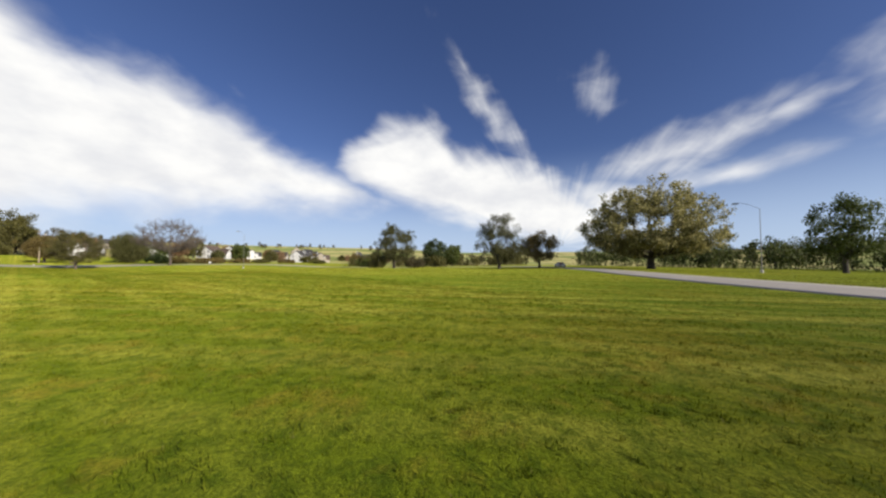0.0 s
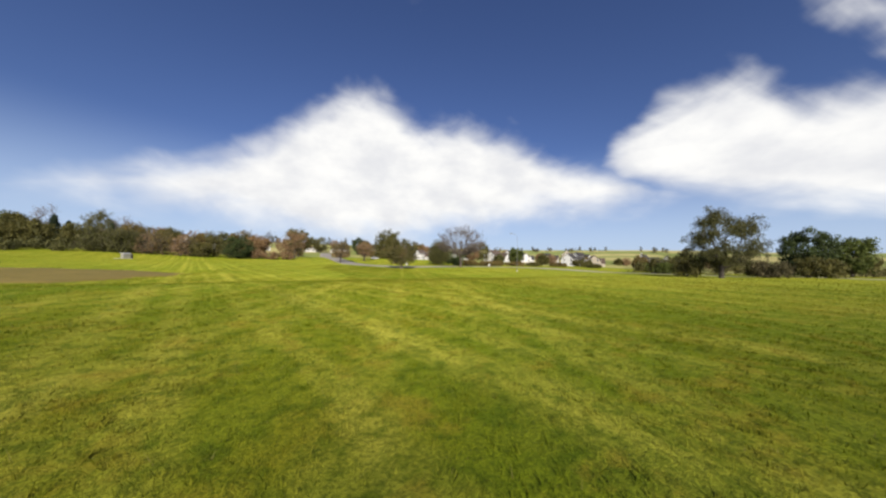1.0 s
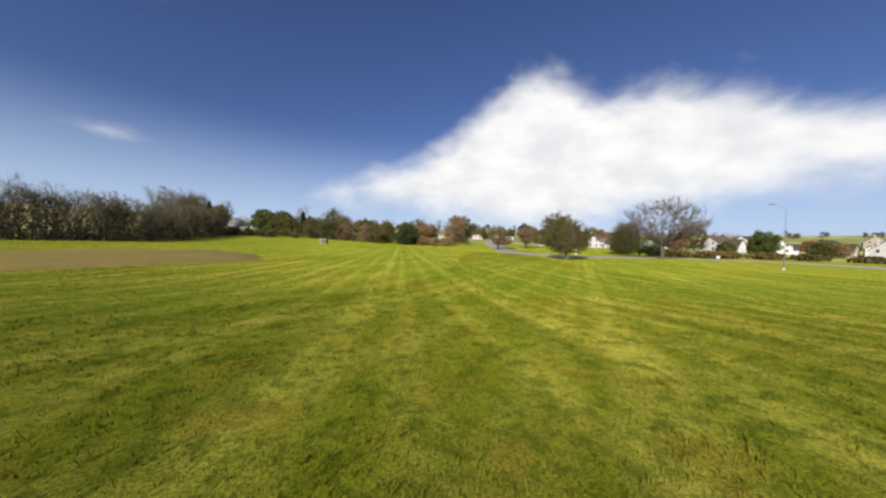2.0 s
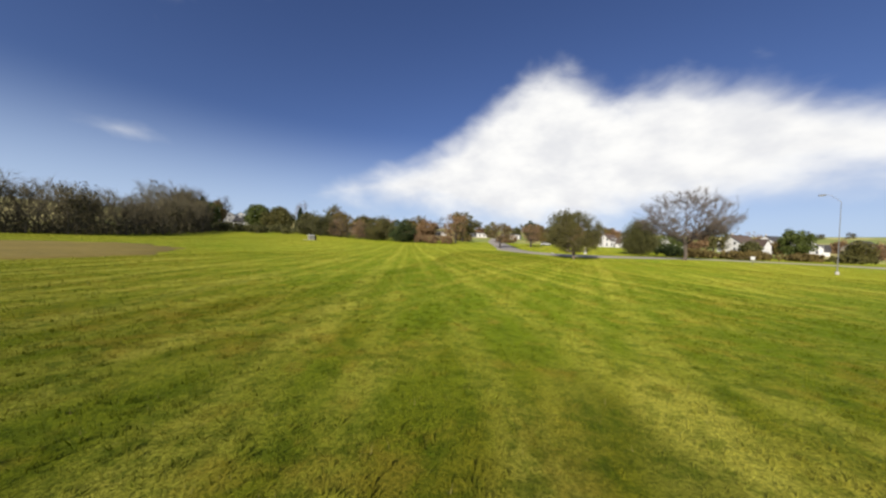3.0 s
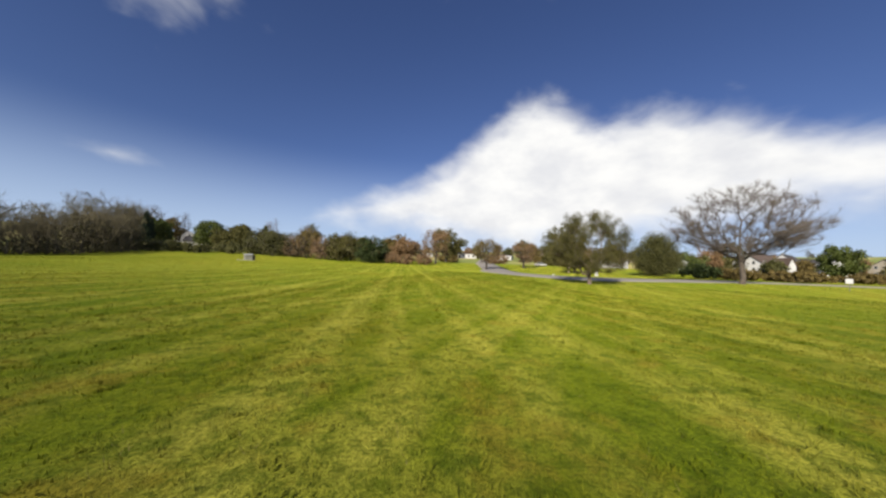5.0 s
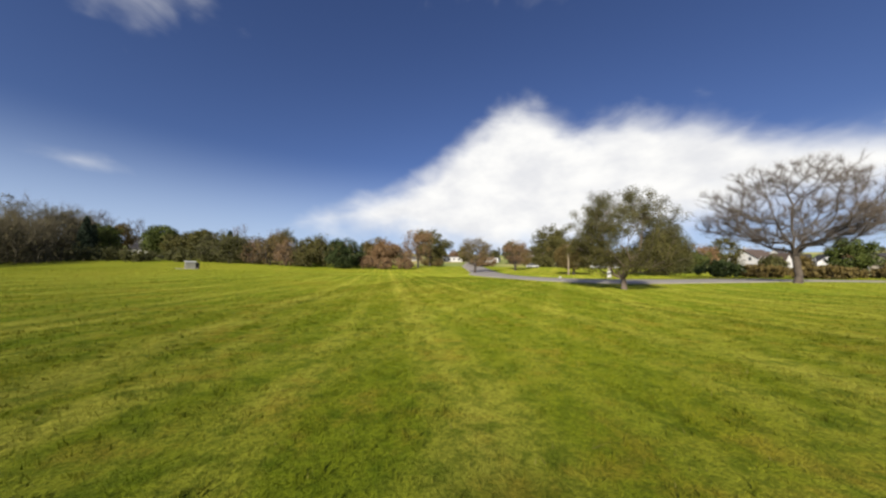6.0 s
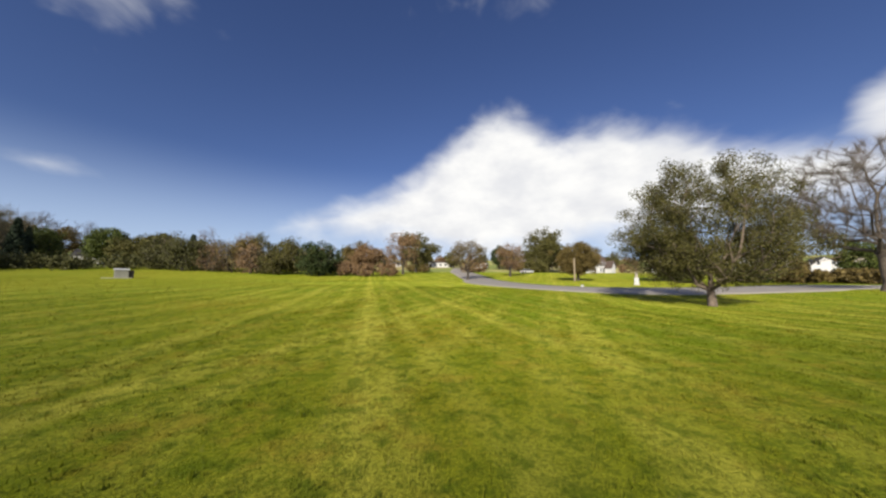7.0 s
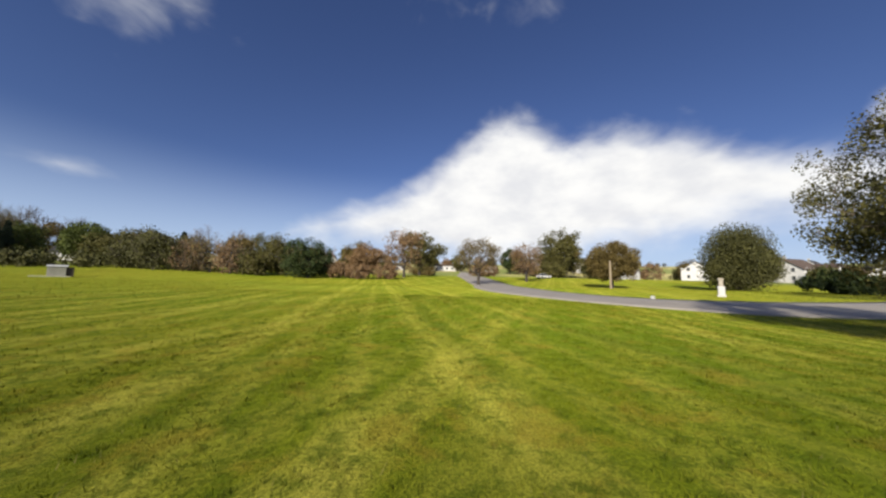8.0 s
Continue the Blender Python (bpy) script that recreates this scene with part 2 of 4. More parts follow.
def grass_material(name, gain, standing):
    """Mown turf: broad patches, yellowed areas, two crossing sets of mower stripes, and fine grain; or its standing blades, that differ one from another."""
    m = bpy.data.materials.new(name)
    m.use_nodes = True
    t = m.node_tree
    bsdf = t.nodes["Principled BSDF"]
    bsdf.inputs["Roughness"].default_value = 0.9
    bsdf.inputs["Diffuse Roughness"].default_value = 1.0
    bsdf.inputs["Specular IOR Level"].default_value = 0.05
    bsdf.inputs["Sheen Weight"].default_value, bsdf.inputs["Sheen Roughness"].default_value = 0.08 if standing else 0.75, 0.5
    co = t.nodes.new("ShaderNodeTexCoord").outputs["Object"]

    def mth(op, a, b=None):
        n = t.nodes.new("ShaderNodeMath")
        n.operation = op
        for i, v in enumerate((a, b)):
            if isinstance(v, (int, float)):
                n.inputs[i].default_value = v
            elif v is not None:
                t.links.new(v, n.inputs[i])
        return n.outputs[0]

    def nz(scale, detail=5, rough=0.6, vec=None):
        n = t.nodes.new("ShaderNodeTexNoise")
        n.inputs["Scale"].default_value, n.inputs["Detail"].default_value, n.inputs["Roughness"].default_value = scale, detail, rough
        t.links.new(vec or co, n.inputs["Vector"])
        return n.outputs[0]

    def mixc(fac, a, b):
        n = t.nodes.new("ShaderNodeMix")
        n.data_type = "RGBA"
        t.links.new(fac, n.inputs["Factor"])
        for key, v in (("A", a), ("B", b)):
            if isinstance(v, tuple):
                n.inputs[key].default_value = (*v, 1)
            else:
                t.links.new(v, n.inputs[key])
        return n.outputs["Result"]

    def smooth(v, lo, hi):
        n = t.nodes.new("ShaderNodeMapRange")
        n.interpolation_type = "SMOOTHSTEP"
        t.links.new(v, n.inputs[0])
        n.inputs[1].default_value, n.inputs[2].default_value = lo, hi
        return n.outputs[0]

    sep = t.nodes.new("ShaderNodeSeparateXYZ")
    t.links.new(co, sep.inputs[0])
    wob = mth("MULTIPLY", mth("SUBTRACT", nz(0.10, 3), 0.5), 1.0)

    def stripes(bearing, width, shift=0.0):
        c, s = math.cos(radians(bearing)), math.sin(radians(bearing))
        across = mth("ADD", mth("SUBTRACT", mth("MULTIPLY", sep.outputs[0], c), mth("MULTIPLY", sep.outputs[1], s)), mth("ADD", wob, shift))
        return mth("SINE", mth("MULTIPLY", across, math.pi / width))

    def tone(r, g, bl):
        return (r * gain * 1.03, g * gain, bl * gain * 1.3)

    broad, mid = nz(0.035, 4), nz(0.45, 5)
    colour = mixc(smooth(broad, 0.35, 0.65), tone(0.126, 0.184, 0.006), tone(0.200, 0.222, 0.010))
    colour = mixc(mth("MULTIPLY", smooth(mid, 0.50, 0.75), 0.40), colour, tone(0.245, 0.225, 0.012))
    colour = mixc(mth("MULTIPLY", smooth(nz(0.13, 6, 0.68), 0.50, 0.68), 0.50), colour, tone(0.225, 0.172, 0.012))
    band = mth("ADD", mth("MULTIPLY", smooth(stripes(-6, 0.66), 0.1, 0.95), 0.42), mth("MULTIPLY", smooth(stripes(26, 0.95, 0.5), 0.1, 0.95), 0.34))
    lines = mth("ADD", mth("MULTIPLY", smooth(stripes(-6, 1.98, 0.3), 0.80, 0.99), 0.60), mth("MULTIPLY", smooth(stripes(26, 2.85, 0.5), 0.86, 0.99), 0.68))
    band = mth("MULTIPLY", mth("ADD", band, lines), mth("MULTIPLY", smooth(nz(0.06, 3), 0.22, 0.62), smooth(nz(0.5, 3), 0.05, 0.55)))
    colour = mixc(mth("MULTIPLY", band, 0.85), colour, tone(0.43, 0.42, 0.045))
    track = mth("MULTIPLY", smooth(stripes(-4, 1.86, 1.0), 0.80, 0.98), smooth(nz(0.10, 3), 0.42, 0.6))
    colour = mixc(mth("MULTIPLY", track, 0.35), colour, tone(0.08, 0.105, 0.008))
    tuft = nz(9.0, 3, 0.6)
    colour = mixc(mth("MULTIPLY", smooth(tuft, 0.50, 0.64), 0.42), colour, tone(0.050, 0.082, 0.003))
    clump, sere = nz(3.4, 4, 0.65), nz(1.5, 5, 0.65)
    colour = mixc(mth("MULTIPLY", smooth(clump, 0.48, 0.64), 0.62), colour, tone(0.055, 0.095, 0.003))
    colour = mixc(mth("MULTIPLY", smooth(sere, 0.52, 0.68), 0.52), colour, tone(0.29, 0.225, 0.020))
    if standing:
        own = t.nodes.new("ShaderNodeNewGeometry").outputs["Random Per Island"]
        colour = mixc(mth("MULTIPLY", smooth(own, 0.55, 1.0), 0.20), colour, tone(0.36, 0.36, 0.035))
        colour = mixc(mth("MULTIPLY", smooth(own, 0.45, 0.0), 0.32), colour, tone(0.040, 0.085, 0.003))
        thin = t.nodes.new("ShaderNodeBsdfTranslucent")
        t.links.new(colour, thin.inputs["Color"])
        ms = t.nodes.new("ShaderNodeMixShader")
        ms.inputs[0].default_value = 0.3
        t.links.new(bsdf.outputs[0], ms.inputs[1])
        t.links.new(thin.outputs[0], ms.inputs[2])
        t.links.new(ms.outputs[0], t.nodes["Material Output"].inputs["Surface"])
    else:
        fine = nz(38.0, 4, 0.75)
        colour = mixc(mth("MULTIPLY", smooth(fine, 0.42, 0.62), 0.62), colour, tone(0.035, 0.055, 0.003))
        b = t.nodes.new("ShaderNodeBump")
        b.inputs["Strength"].default_value, b.inputs["Distance"].default_value = 0.7, 0.05
        t.links.new(mth("ADD", fine, mth("MULTIPLY", nz(7.0, 4), 1.5)), b.inputs["Height"])
        t.links.new(b.outputs[0], bsdf.inputs["Normal"])
    away = t.nodes.new("ShaderNodeVectorMath")
    away.operation = "DISTANCE"
    t.links.new(co, away.inputs[0])
    away.inputs[1].default_value = (10, 10, 0)
    pasture = mixc(smooth(nz(0.011, 3), 0.42, 0.56), (0.085, 0.100, 0.030), (0.20, 0.175, 0.075))
    pasture = mixc(mth("MULTIPLY", smooth(nz(0.06, 4), 0.5, 0.7), 0.5), pasture, (0.085, 0.082, 0.030))
    colour = mixc(smooth(mth("ADD", away.outputs["Value"], mth("MULTIPLY", nz(0.03, 2), 40.0)), 165, 185), colour, pasture)
    t.links.new(colour, bsdf.inputs["Base Color"])
    bright = t.nodes.new("ShaderNodeHueSaturation")
    bright.inputs["Value"].default_value = 2.9
    t.links.new(colour, bright.inputs["Color"])
    t.links.new(bright.outputs[0], bsdf.inputs["Sheen Tint"])
    return m


M_grass = grass_material("mown_grass", 0.61, False)
M_blade = grass_material("grass_blades", 0.76, True)


# ---- building helpers ----
def smoothstep(a):
    a = np.clip(a, 0, 1)
    return a * a * (3 - 2 * a)


def ground_z(x, y):
    """Height of the land: a nearly level field that rises gently ahead and to the woods, with hills all round."""
    x, y = np.asarray(x, float), np.asarray(y, float)
    r, bearing = np.hypot(x, y - 30), np.degrees(np.arctan2(x, y - 30))
    z = 0.3 - 0.6 * smoothstep((y + 12) / 15) * (1 - 0.5 * smoothstep((-x - 20) / 40))
    z = z + 0.7 * smoothstep((y - 40) / 50) * (1 - 0.9 * smoothstep((-x - 35) / 40) * (1 - smoothstep((y - 90) / 40))) + 2.6 * smoothstep((y - 95) / 55)
    z = z + 1.0 * smoothstep((-x - 15) / 50) * smoothstep((y - 70) / 45)
    z = z - 1.0 * smoothstep((x - 25) / 30) * (1 - smoothstep((y - 38) / 22)) * smoothstep((y + 60) / 40)
    z = z - 0.38 * np.exp(-((x - 24) ** 2 + (y - 54) ** 2) / 110.0)
    return z + 0.075 * np.clip(r - 150 - 80 * smoothstep((bearing - 25) / 20) - 130 * smoothstep((bearing - 62) / 40), 0, 330)


def gz(x, y):
    return float(ground_z(x, y))


def mesh_of(name, verts, faces, mats, slots=None, smooth=False):
    """A mesh from arrays of corners and of faces (several arrays: triangles, quads), with a material for each array."""
    me = bpy.data.meshes.new(name)
    verts = np.asarray(verts, np.float32)
    me.vertices.add(len(verts))
    me.vertices.foreach_set("co", verts.ravel())
    sizes = np.concatenate([np.full(len(f), f.shape[1]) for f in faces])
    me.loops.add(int(sizes.sum()))
    me.loops.foreach_set("vertex_index", np.concatenate([f.ravel() for f in faces]).astype(np.int32))
    me.polygons.add(len(sizes))
    me.polygons.foreach_set("loop_start", np.concatenate([[0], np.cumsum(sizes)[:-1]]).astype(np.int32))
    for m in mats:
        me.materials.append(m)
    if slots is not None:
        me.polygons.foreach_set("material_index", np.concatenate([np.full(len(f), s) for f, s in zip(faces, slots)]).astype(np.int32))
    if smooth:
        me.polygons.foreach_set("use_smooth", np.ones(len(sizes), bool))
    me.update(calc_edges=True)
    return me


def thing(name, x, y, z, turn=0.0, label="", category="", group="", kind=""):
    ob = new(name)
    ob.matrix_basis = pose(x, y, z, 0, 0, turn)
    return tagged(ob, label, category, group, kind)


def part(name, data, mat, parent, label="", at=None):
    """One mesh under a thing or a part: from a bmesh, or a mesh made before."""
    if isinstance(data, bmesh.types.BMesh):
        me = bpy.data.meshes.new(name)
        data.to_mesh(me)
        data.free()
        me.materials.append(mat)
    else:
        me = data
    ob = new(name, me)
    ob.parent = parent
    if at is not None:
        ob.matrix_basis = at
    return tagged(ob, label)


def box(bm, cx, cy, cz, sx, sy, sz, bevel=0.0):
    """A block centred at cx, cy and standing on cz."""
    made = bmesh.ops.create_cube(bm, size=1.0, matrix=Matrix.Translation((cx, cy, cz + sz / 2)) @ Matrix.Diagonal((sx, sy, sz, 1)))
    if bevel:
        edges = list({e for v in made["verts"] for e in v.link_edges})
        bmesh.ops.bevel(bm, geom=edges, offset=bevel, segments=2, affect="EDGES", profile=0.5)
    return bm


def tube(bm, a, b, ra, rb, sides=10):
    a, b = Vector(a), Vector(b)
    d = b - a
    m = Matrix.Translation((a + b) / 2) @ d.to_track_quat("Z", "Y").to_matrix().to_4x4()
    bmesh.ops.create_cone(bm, cap_ends=True, segments=sides, radius1=ra, radius2=rb, depth=d.length, matrix=m)
    return bm


# ---- trees ----
def grow(rng, height, width, trunk, count, flat=0.5, lean=0.0, step=0.9, low=0.0, clumps=14, reach=0.35, fill=0.35, tight=0.085, fork=0.75):
    """A branching frame: corners, each one's parent, and the tips. trunk: clear height of the stem; flat: where the crown is widest."""
    pos, par, run = [np.zeros(3)], [-1], [0.0]
    k = max(2, int(trunk / 0.8))
    for i in range(1, k + 1):
        a = i / k
        pos.append(np.array([lean * a * a + rng.normal(0, 0.015) * trunk, rng.normal(0, 0.015) * trunk, trunk * a]))
        par.append(i - 1)
        run.append(trunk * a)
    base = trunk * (1 - low)
    mid, half = base + (height - base) * flat, np.array([height - base - (height - base) * flat, (height - base) * flat])
    centres = []
    while len(centres) < clumps:
        d = rng.normal(size=3)
        d /= np.linalg.norm(d)
        r = rng.uniform(0.55, 0.92)
        centres.append(np.array([d[0] * width / 2 * r, d[1] * width / 2 * r, mid + d[2] * (half[0] if d[2] > 0 else half[1]) * r]))
    pts = []
    while len(pts) < count:
        if rng.random() < fill:
            d = rng.normal(size=3)
            d /= np.linalg.norm(d)
            r = rng.uniform(0.3, 1.0) ** 0.5
            p = np.array([d[0] * width / 2 * r, d[1] * width / 2 * r, mid + d[2] * (half[0] if d[2] > 0 else half[1]) * r])
        else:
            p = centres[rng.integers(len(centres))] + rng.normal(size=3) * np.array([width, width, height * 0.8]) * tight
        if p[2] > base * 0.8 + 0.3 and p[2] < height:
            pts.append(p)
    pts.sort(key=lambda p: np.hypot(p[0], p[1]) + 0.6 * (p[2] - trunk))
    cap = count * 14 + k + 4
    P, L, A = np.zeros((cap, 3)), np.zeros(cap), np.full(cap, -1)
    n = len(pos)
    P[:n], L[:n], A[:n] = pos, run, par
    first, tips = max(1, int(k * fork)), []
    for p in pts:
        d = P[first:n] - p
        cost = np.sqrt((d * d).sum(1)) + reach * L[first:n] + 1.6 * np.maximum(0, P[first:n, 2] - p[2])
        j = first + int(cost.argmin())
        gap = np.linalg.norm(p - P[j])
        bend = P[j] + (P[j] - P[A[j]]) / (np.linalg.norm(P[j] - P[A[j]]) + 1e-6) * gap * 0.38
        segs = int(np.clip(gap / step, 1, 8))
        last = j
        for s in range(1, segs + 1):
            a = s / segs
            q = (1 - a) ** 2 * P[j] + 2 * a * (1 - a) * bend + a * a * p + rng.normal(size=3) * 0.03 * gap * (s < segs)
            if n >= cap:
                break
            P[n], A[n], L[n] = q, last, L[last] + gap / segs
            last = n
            n += 1
        tips.append(last)
    return P[:n], A[:n], np.array(tips)


def limbs(P, A, tips, thick, thin):
    """Tapered tubes along a branching frame, thicker where more tips hang on them."""
    n = len(P)
    load = np.zeros(n)
    load[tips] = 1
    for i in range(n - 1, 0, -1):
        load[A[i]] += max(load[i], 0.5) if load[i] == 0 else load[i]
    e = math.log(thick / thin) / math.log(max(load[0], 2))
    R = thin * np.maximum(load, 1) ** e
    R[0] *= 1.35
    child = np.arange(1, n)
    a, b, ra, rb = P[A[child]], P[child], R[A[child]], R[child]
    ra = np.minimum(ra, rb * 1.35)
    V, F, base = [], [], 0
    for sides, pick in ((8, rb > thick * 0.3), (4, (rb <= thick * 0.3) & (rb > thin * 2.2)), (3, rb <= np.minimum(thin * 2.2, thick * 0.3))):
        if not pick.any():
            continue
        p, q, r1, r2 = a[pick], b[pick], ra[pick], rb[pick]
        d = q - p
        d /= np.linalg.norm(d, axis=1)[:, None] + 1e-9
        ref = np.where(np.abs(d[:, 2:3]) < 0.9, [[0, 0, 1.0]], [[1.0, 0, 0]])
        u = np.cross(d, ref)
        u /= np.linalg.norm(u, axis=1)[:, None]
        v = np.cross(d, u)
        ang = np.arange(sides) * 2 * np.pi / sides
        ring = np.cos(ang)[None, :, None] * u[:, None] + np.sin(ang)[None, :, None] * v[:, None]
        lo, hi = p[:, None] + ring * r1[:, None, None], q[:, None] + ring * r2[:, None, None]
        m = len(p)
        V.append(np.concatenate([lo, hi], 1).reshape(-1, 3))
        i0 = base + np.arange(m)[:, None] * 2 * sides
        s = np.arange(sides)[None]
        s2 = (s + 1) % sides
        F.append(np.stack([i0 + s, i0 + s2, i0 + sides + s2, i0 + sides + s], 2).reshape(-1, 4))
        base += m * 2 * sides
    return np.concatenate(V), np.concatenate(F)


def leaves(rng, where, each, spread, size, droop=0.0):
    """Small pointed leaves (two triangles, folded) scattered round the given places."""
    n = len(where) * each
    off = rng.normal(size=(n, 3))
    far = np.linalg.norm(off, axis=1)[:, None]
    c = np.repeat(where, each, 0) + off * spread * np.minimum(1, 1.9 / far)
    c[:, 2] -= droop * np.abs(rng.normal(size=n))
    d = rng.normal(size=(n, 3))
    d /= np.linalg.norm(d, axis=1)[:, None]
    u = np.cross(d, rng.normal(size=(n, 3)))
    u /= np.linalg.norm(u, axis=1)[:, None]
    w = np.cross(d, u)
    s = size * rng.uniform(0.6, 1.4, (n, 1))
    V = np.stack([c - u * s, c + w * s * 0.55 + d * s * 0.2, c + u * s, c - w * s * 0.55 + d * s * 0.2], 1).reshape(-1, 3)
    i = np.arange(n)[:, None] * 4
    return V, np.concatenate([i + [[0, 1, 2]], i + [[0, 2, 3]]])


def twigs(rng, P, A, tips, each, length, thick, up=0.4):
    """Thin three-sided spikes that fan out from the tips."""
    n = len(tips) * each
    t = np.repeat(tips, each)
    along = P[t] - P[A[t]]
    along /= np.linalg.norm(along, axis=1)[:, None] + 1e-9
    d = along * 0.9 + rng.normal(size=(n, 3)) * 0.55 + [0, 0, up]
    d /= np.linalg.norm(d, axis=1)[:, None]
    back = rng.uniform(0, 1, (n, 1))
    c = P[t] * (1 - back) + P[A[t]] * back
    ln = length * rng.uniform(0.5, 1.3, (n, 1))
    u = np.cross(d, rng.normal(size=(n, 3)))
    u /= np.linalg.norm(u, axis=1)[:, None]
    w = np.cross(d, u)
    V = np.stack([c + u * thick, c - u * thick * 0.5 + w * thick * 0.8, c - u * thick * 0.5 - w * thick * 0.8, c + d * ln], 1).reshape(-1, 3)
    i = np.arange(n)[:, None] * 4
    return V, np.concatenate([i + [[0, 1, 3]], i + [[1, 2, 3]], i + [[2, 0, 3]]])


def tree(name, x, y, height, width, trunk, label, seed, bark, leaf=None, count=160, each=30, size=0.16, spread=0.5, thick=0.3, thin=0.015,
         flat=0.45, low=0.1, twig=0, twig_len=0.9, clumps=14, group="", category="tree", lean=0.0, droop=0.0, reach=0.35, fill=0.35, sink=0.1, twig_mat=None, tight=0.085, fork=0.75):
    rng = np.random.default_rng(seed)
    ob = thing(name, x, y, gz(x, y) - sink, rng.uniform(0, 360), label, category, group)
    P, A, tips = grow(rng, height, width, trunk, count, flat, lean, max(0.5, height / 14), low, clumps, reach, fill, tight, fork)
    V, F = limbs(P, A, tips, thick, thin)
    if twig and leaf:
        V2, F2 = twigs(rng, P, A, tips, twig, twig_len, thin * 0.75)
        part("trunk", mesh_of("trunk", np.concatenate([V, V2]), [F, F2 + len(V)], [bark, twig_mat or M_twig], [0, 1]), None, ob)
    else:
        part("trunk", mesh_of("trunk", V, [F], [bark], smooth=True), None, ob)
    if twig and not leaf:
        V, F = twigs(rng, P, A, tips, twig, twig_len, thin * 0.75)
        part("crown", mesh_of("crown", V, [F], [twig_mat or M_twig]), None, ob, "fine leafless twigs")
    if leaf:
        near = math.hypot(x - 5, y - 20) < 90
        V, F = leaves(rng, P[tips], int(each * (1.6 if near else 1.15)), spread * 0.85, size * (0.8 if near else 0.92), droop)
        part("crown", mesh_of("crown", V, [F], [leaf]), None, ob)
    return ob


def conifer(name, x, y, height, width, label, seed, group=""):
    rng = np.random.default_rng(seed)
    ob = thing(name, x, y, gz(x, y) - 0.1, rng.uniform(0, 360), label, "evergreen tree", group)
    bm = tube(bmesh.new(), (0, 0, 0), (0, 0, height * 0.97), 0.028 * height, 0.02, 7)
    part("trunk", bm, M_bark, ob)
    n = int(90 + height * 9)
    h = rng.uniform(0.06, 1, n) ** 0.8
    ang = rng.uniform(0, 2 * np.pi, n)
    reach = width / 2 * (1 - h) ** 0.8 * rng.uniform(0.75, 1.12, n) + 0.15
    places = []
    for i in range(n):
        for s in np.linspace(0.25, 1, 5):
            places.append([np.cos(ang[i]) * reach[i] * s, np.sin(ang[i]) * reach[i] * s, h[i] * height - 0.22 * reach[i] * s * s])
    V, F = leaves(rng, np.array(places), 7, 0.13 * width / 3, 0.05 * width, 0.05)
    part("crown", mesh_of("crown", V, [F], [M_leaf_dark]), None, ob)
    return ob


def shrub(name, x, y, height, width, label, seed, leaf, group="", size=0.16, each=22, count=70, twig=0, twig_mat=None, depth=1.0):
    """A bush of several stems from the ground, leafy to its foot."""
    rng = np.random.default_rng(seed)
    ob = thing(name, x, y, gz(x, y) - 0.06, rng.uniform(0, 360), label, "shrub", group)
    P, A, tips = grow(rng, height, width, height * 0.16, count, 0.42, 0, max(0.3, height / 9), 0.9, 12, 0.25, 0.6)
    V, F = limbs(P, A, tips, 0.025 * height, 0.008)
    if twig:
        V2, F2 = twigs(rng, P, A, tips, twig, height * 0.16, 0.010)
        part("branchwork", mesh_of("branchwork", np.concatenate([V, V2]), [F, F2 + len(V)], [M_bark, twig_mat or M_twig], [0, 1]), None, ob)
    else:
        part("branchwork", mesh_of("branchwork", V, [F], [M_bark]), None, ob)
    V, F = leaves(rng, P[tips], each, height * 0.085, size)
    V[:, 2] = np.maximum(V[:, 2], 0.03)
    part("foliage", mesh_of("foliage", V, [F], [leaf]), None, ob)
    return ob


# ---- land and road ----
def land():
    radii = np.concatenate([[0.4], 0.4 * 1.0395 ** np.arange(1, 242)])
    ang = np.linspace(0, 2 * np.pi, 241)[:-1]
    X, Y = radii[:, None] * np.sin(ang), 20 + radii[:, None] * np.cos(ang)
    V = np.stack([X, Y, ground_z(X, Y)], 2).reshape(-1, 3)
    V = np.concatenate([V, [[0, 20, gz(0, 20)]]])
    i, j = np.meshgrid(np.arange(len(radii) - 1), np.arange(240), indexing="ij")
    j2 = (j + 1) % 240
    Q = np.stack([i * 240 + j, (i + 1) * 240 + j, (i + 1) * 240 + j2, i * 240 + j2], 2).reshape(-1, 4)[:, ::-1]
    k = np.arange(240)
    T = np.stack([k, (k + 1) % 240, np.full(240, len(V) - 1)], 1)[:, ::-1]
    ob = new("ground", mesh_of("ground", V, [Q, T], [M_grass], smooth=True))
    return tagged(ob, "wide mown park lawn, yellow-green with mower stripes", "lawn", kind="structure")


land()


def spline(points, n=14):
    """A smooth line through the given points."""
    p = np.array([points[0], *points, points[-1]], float)
    made = []
    for i in range(1, len(p) - 2):
        for t in np.linspace(0, 1, n, endpoint=False):
            a, b, c, d = p[i - 1:i + 3]
            made.append(0.5 * (2 * b + (c - a) * t + (2 * a - 5 * b + 4 * c - d) * t * t + (3 * b - a - 3 * c + d) * t ** 3))
    return np.array(made + [p[-1]])


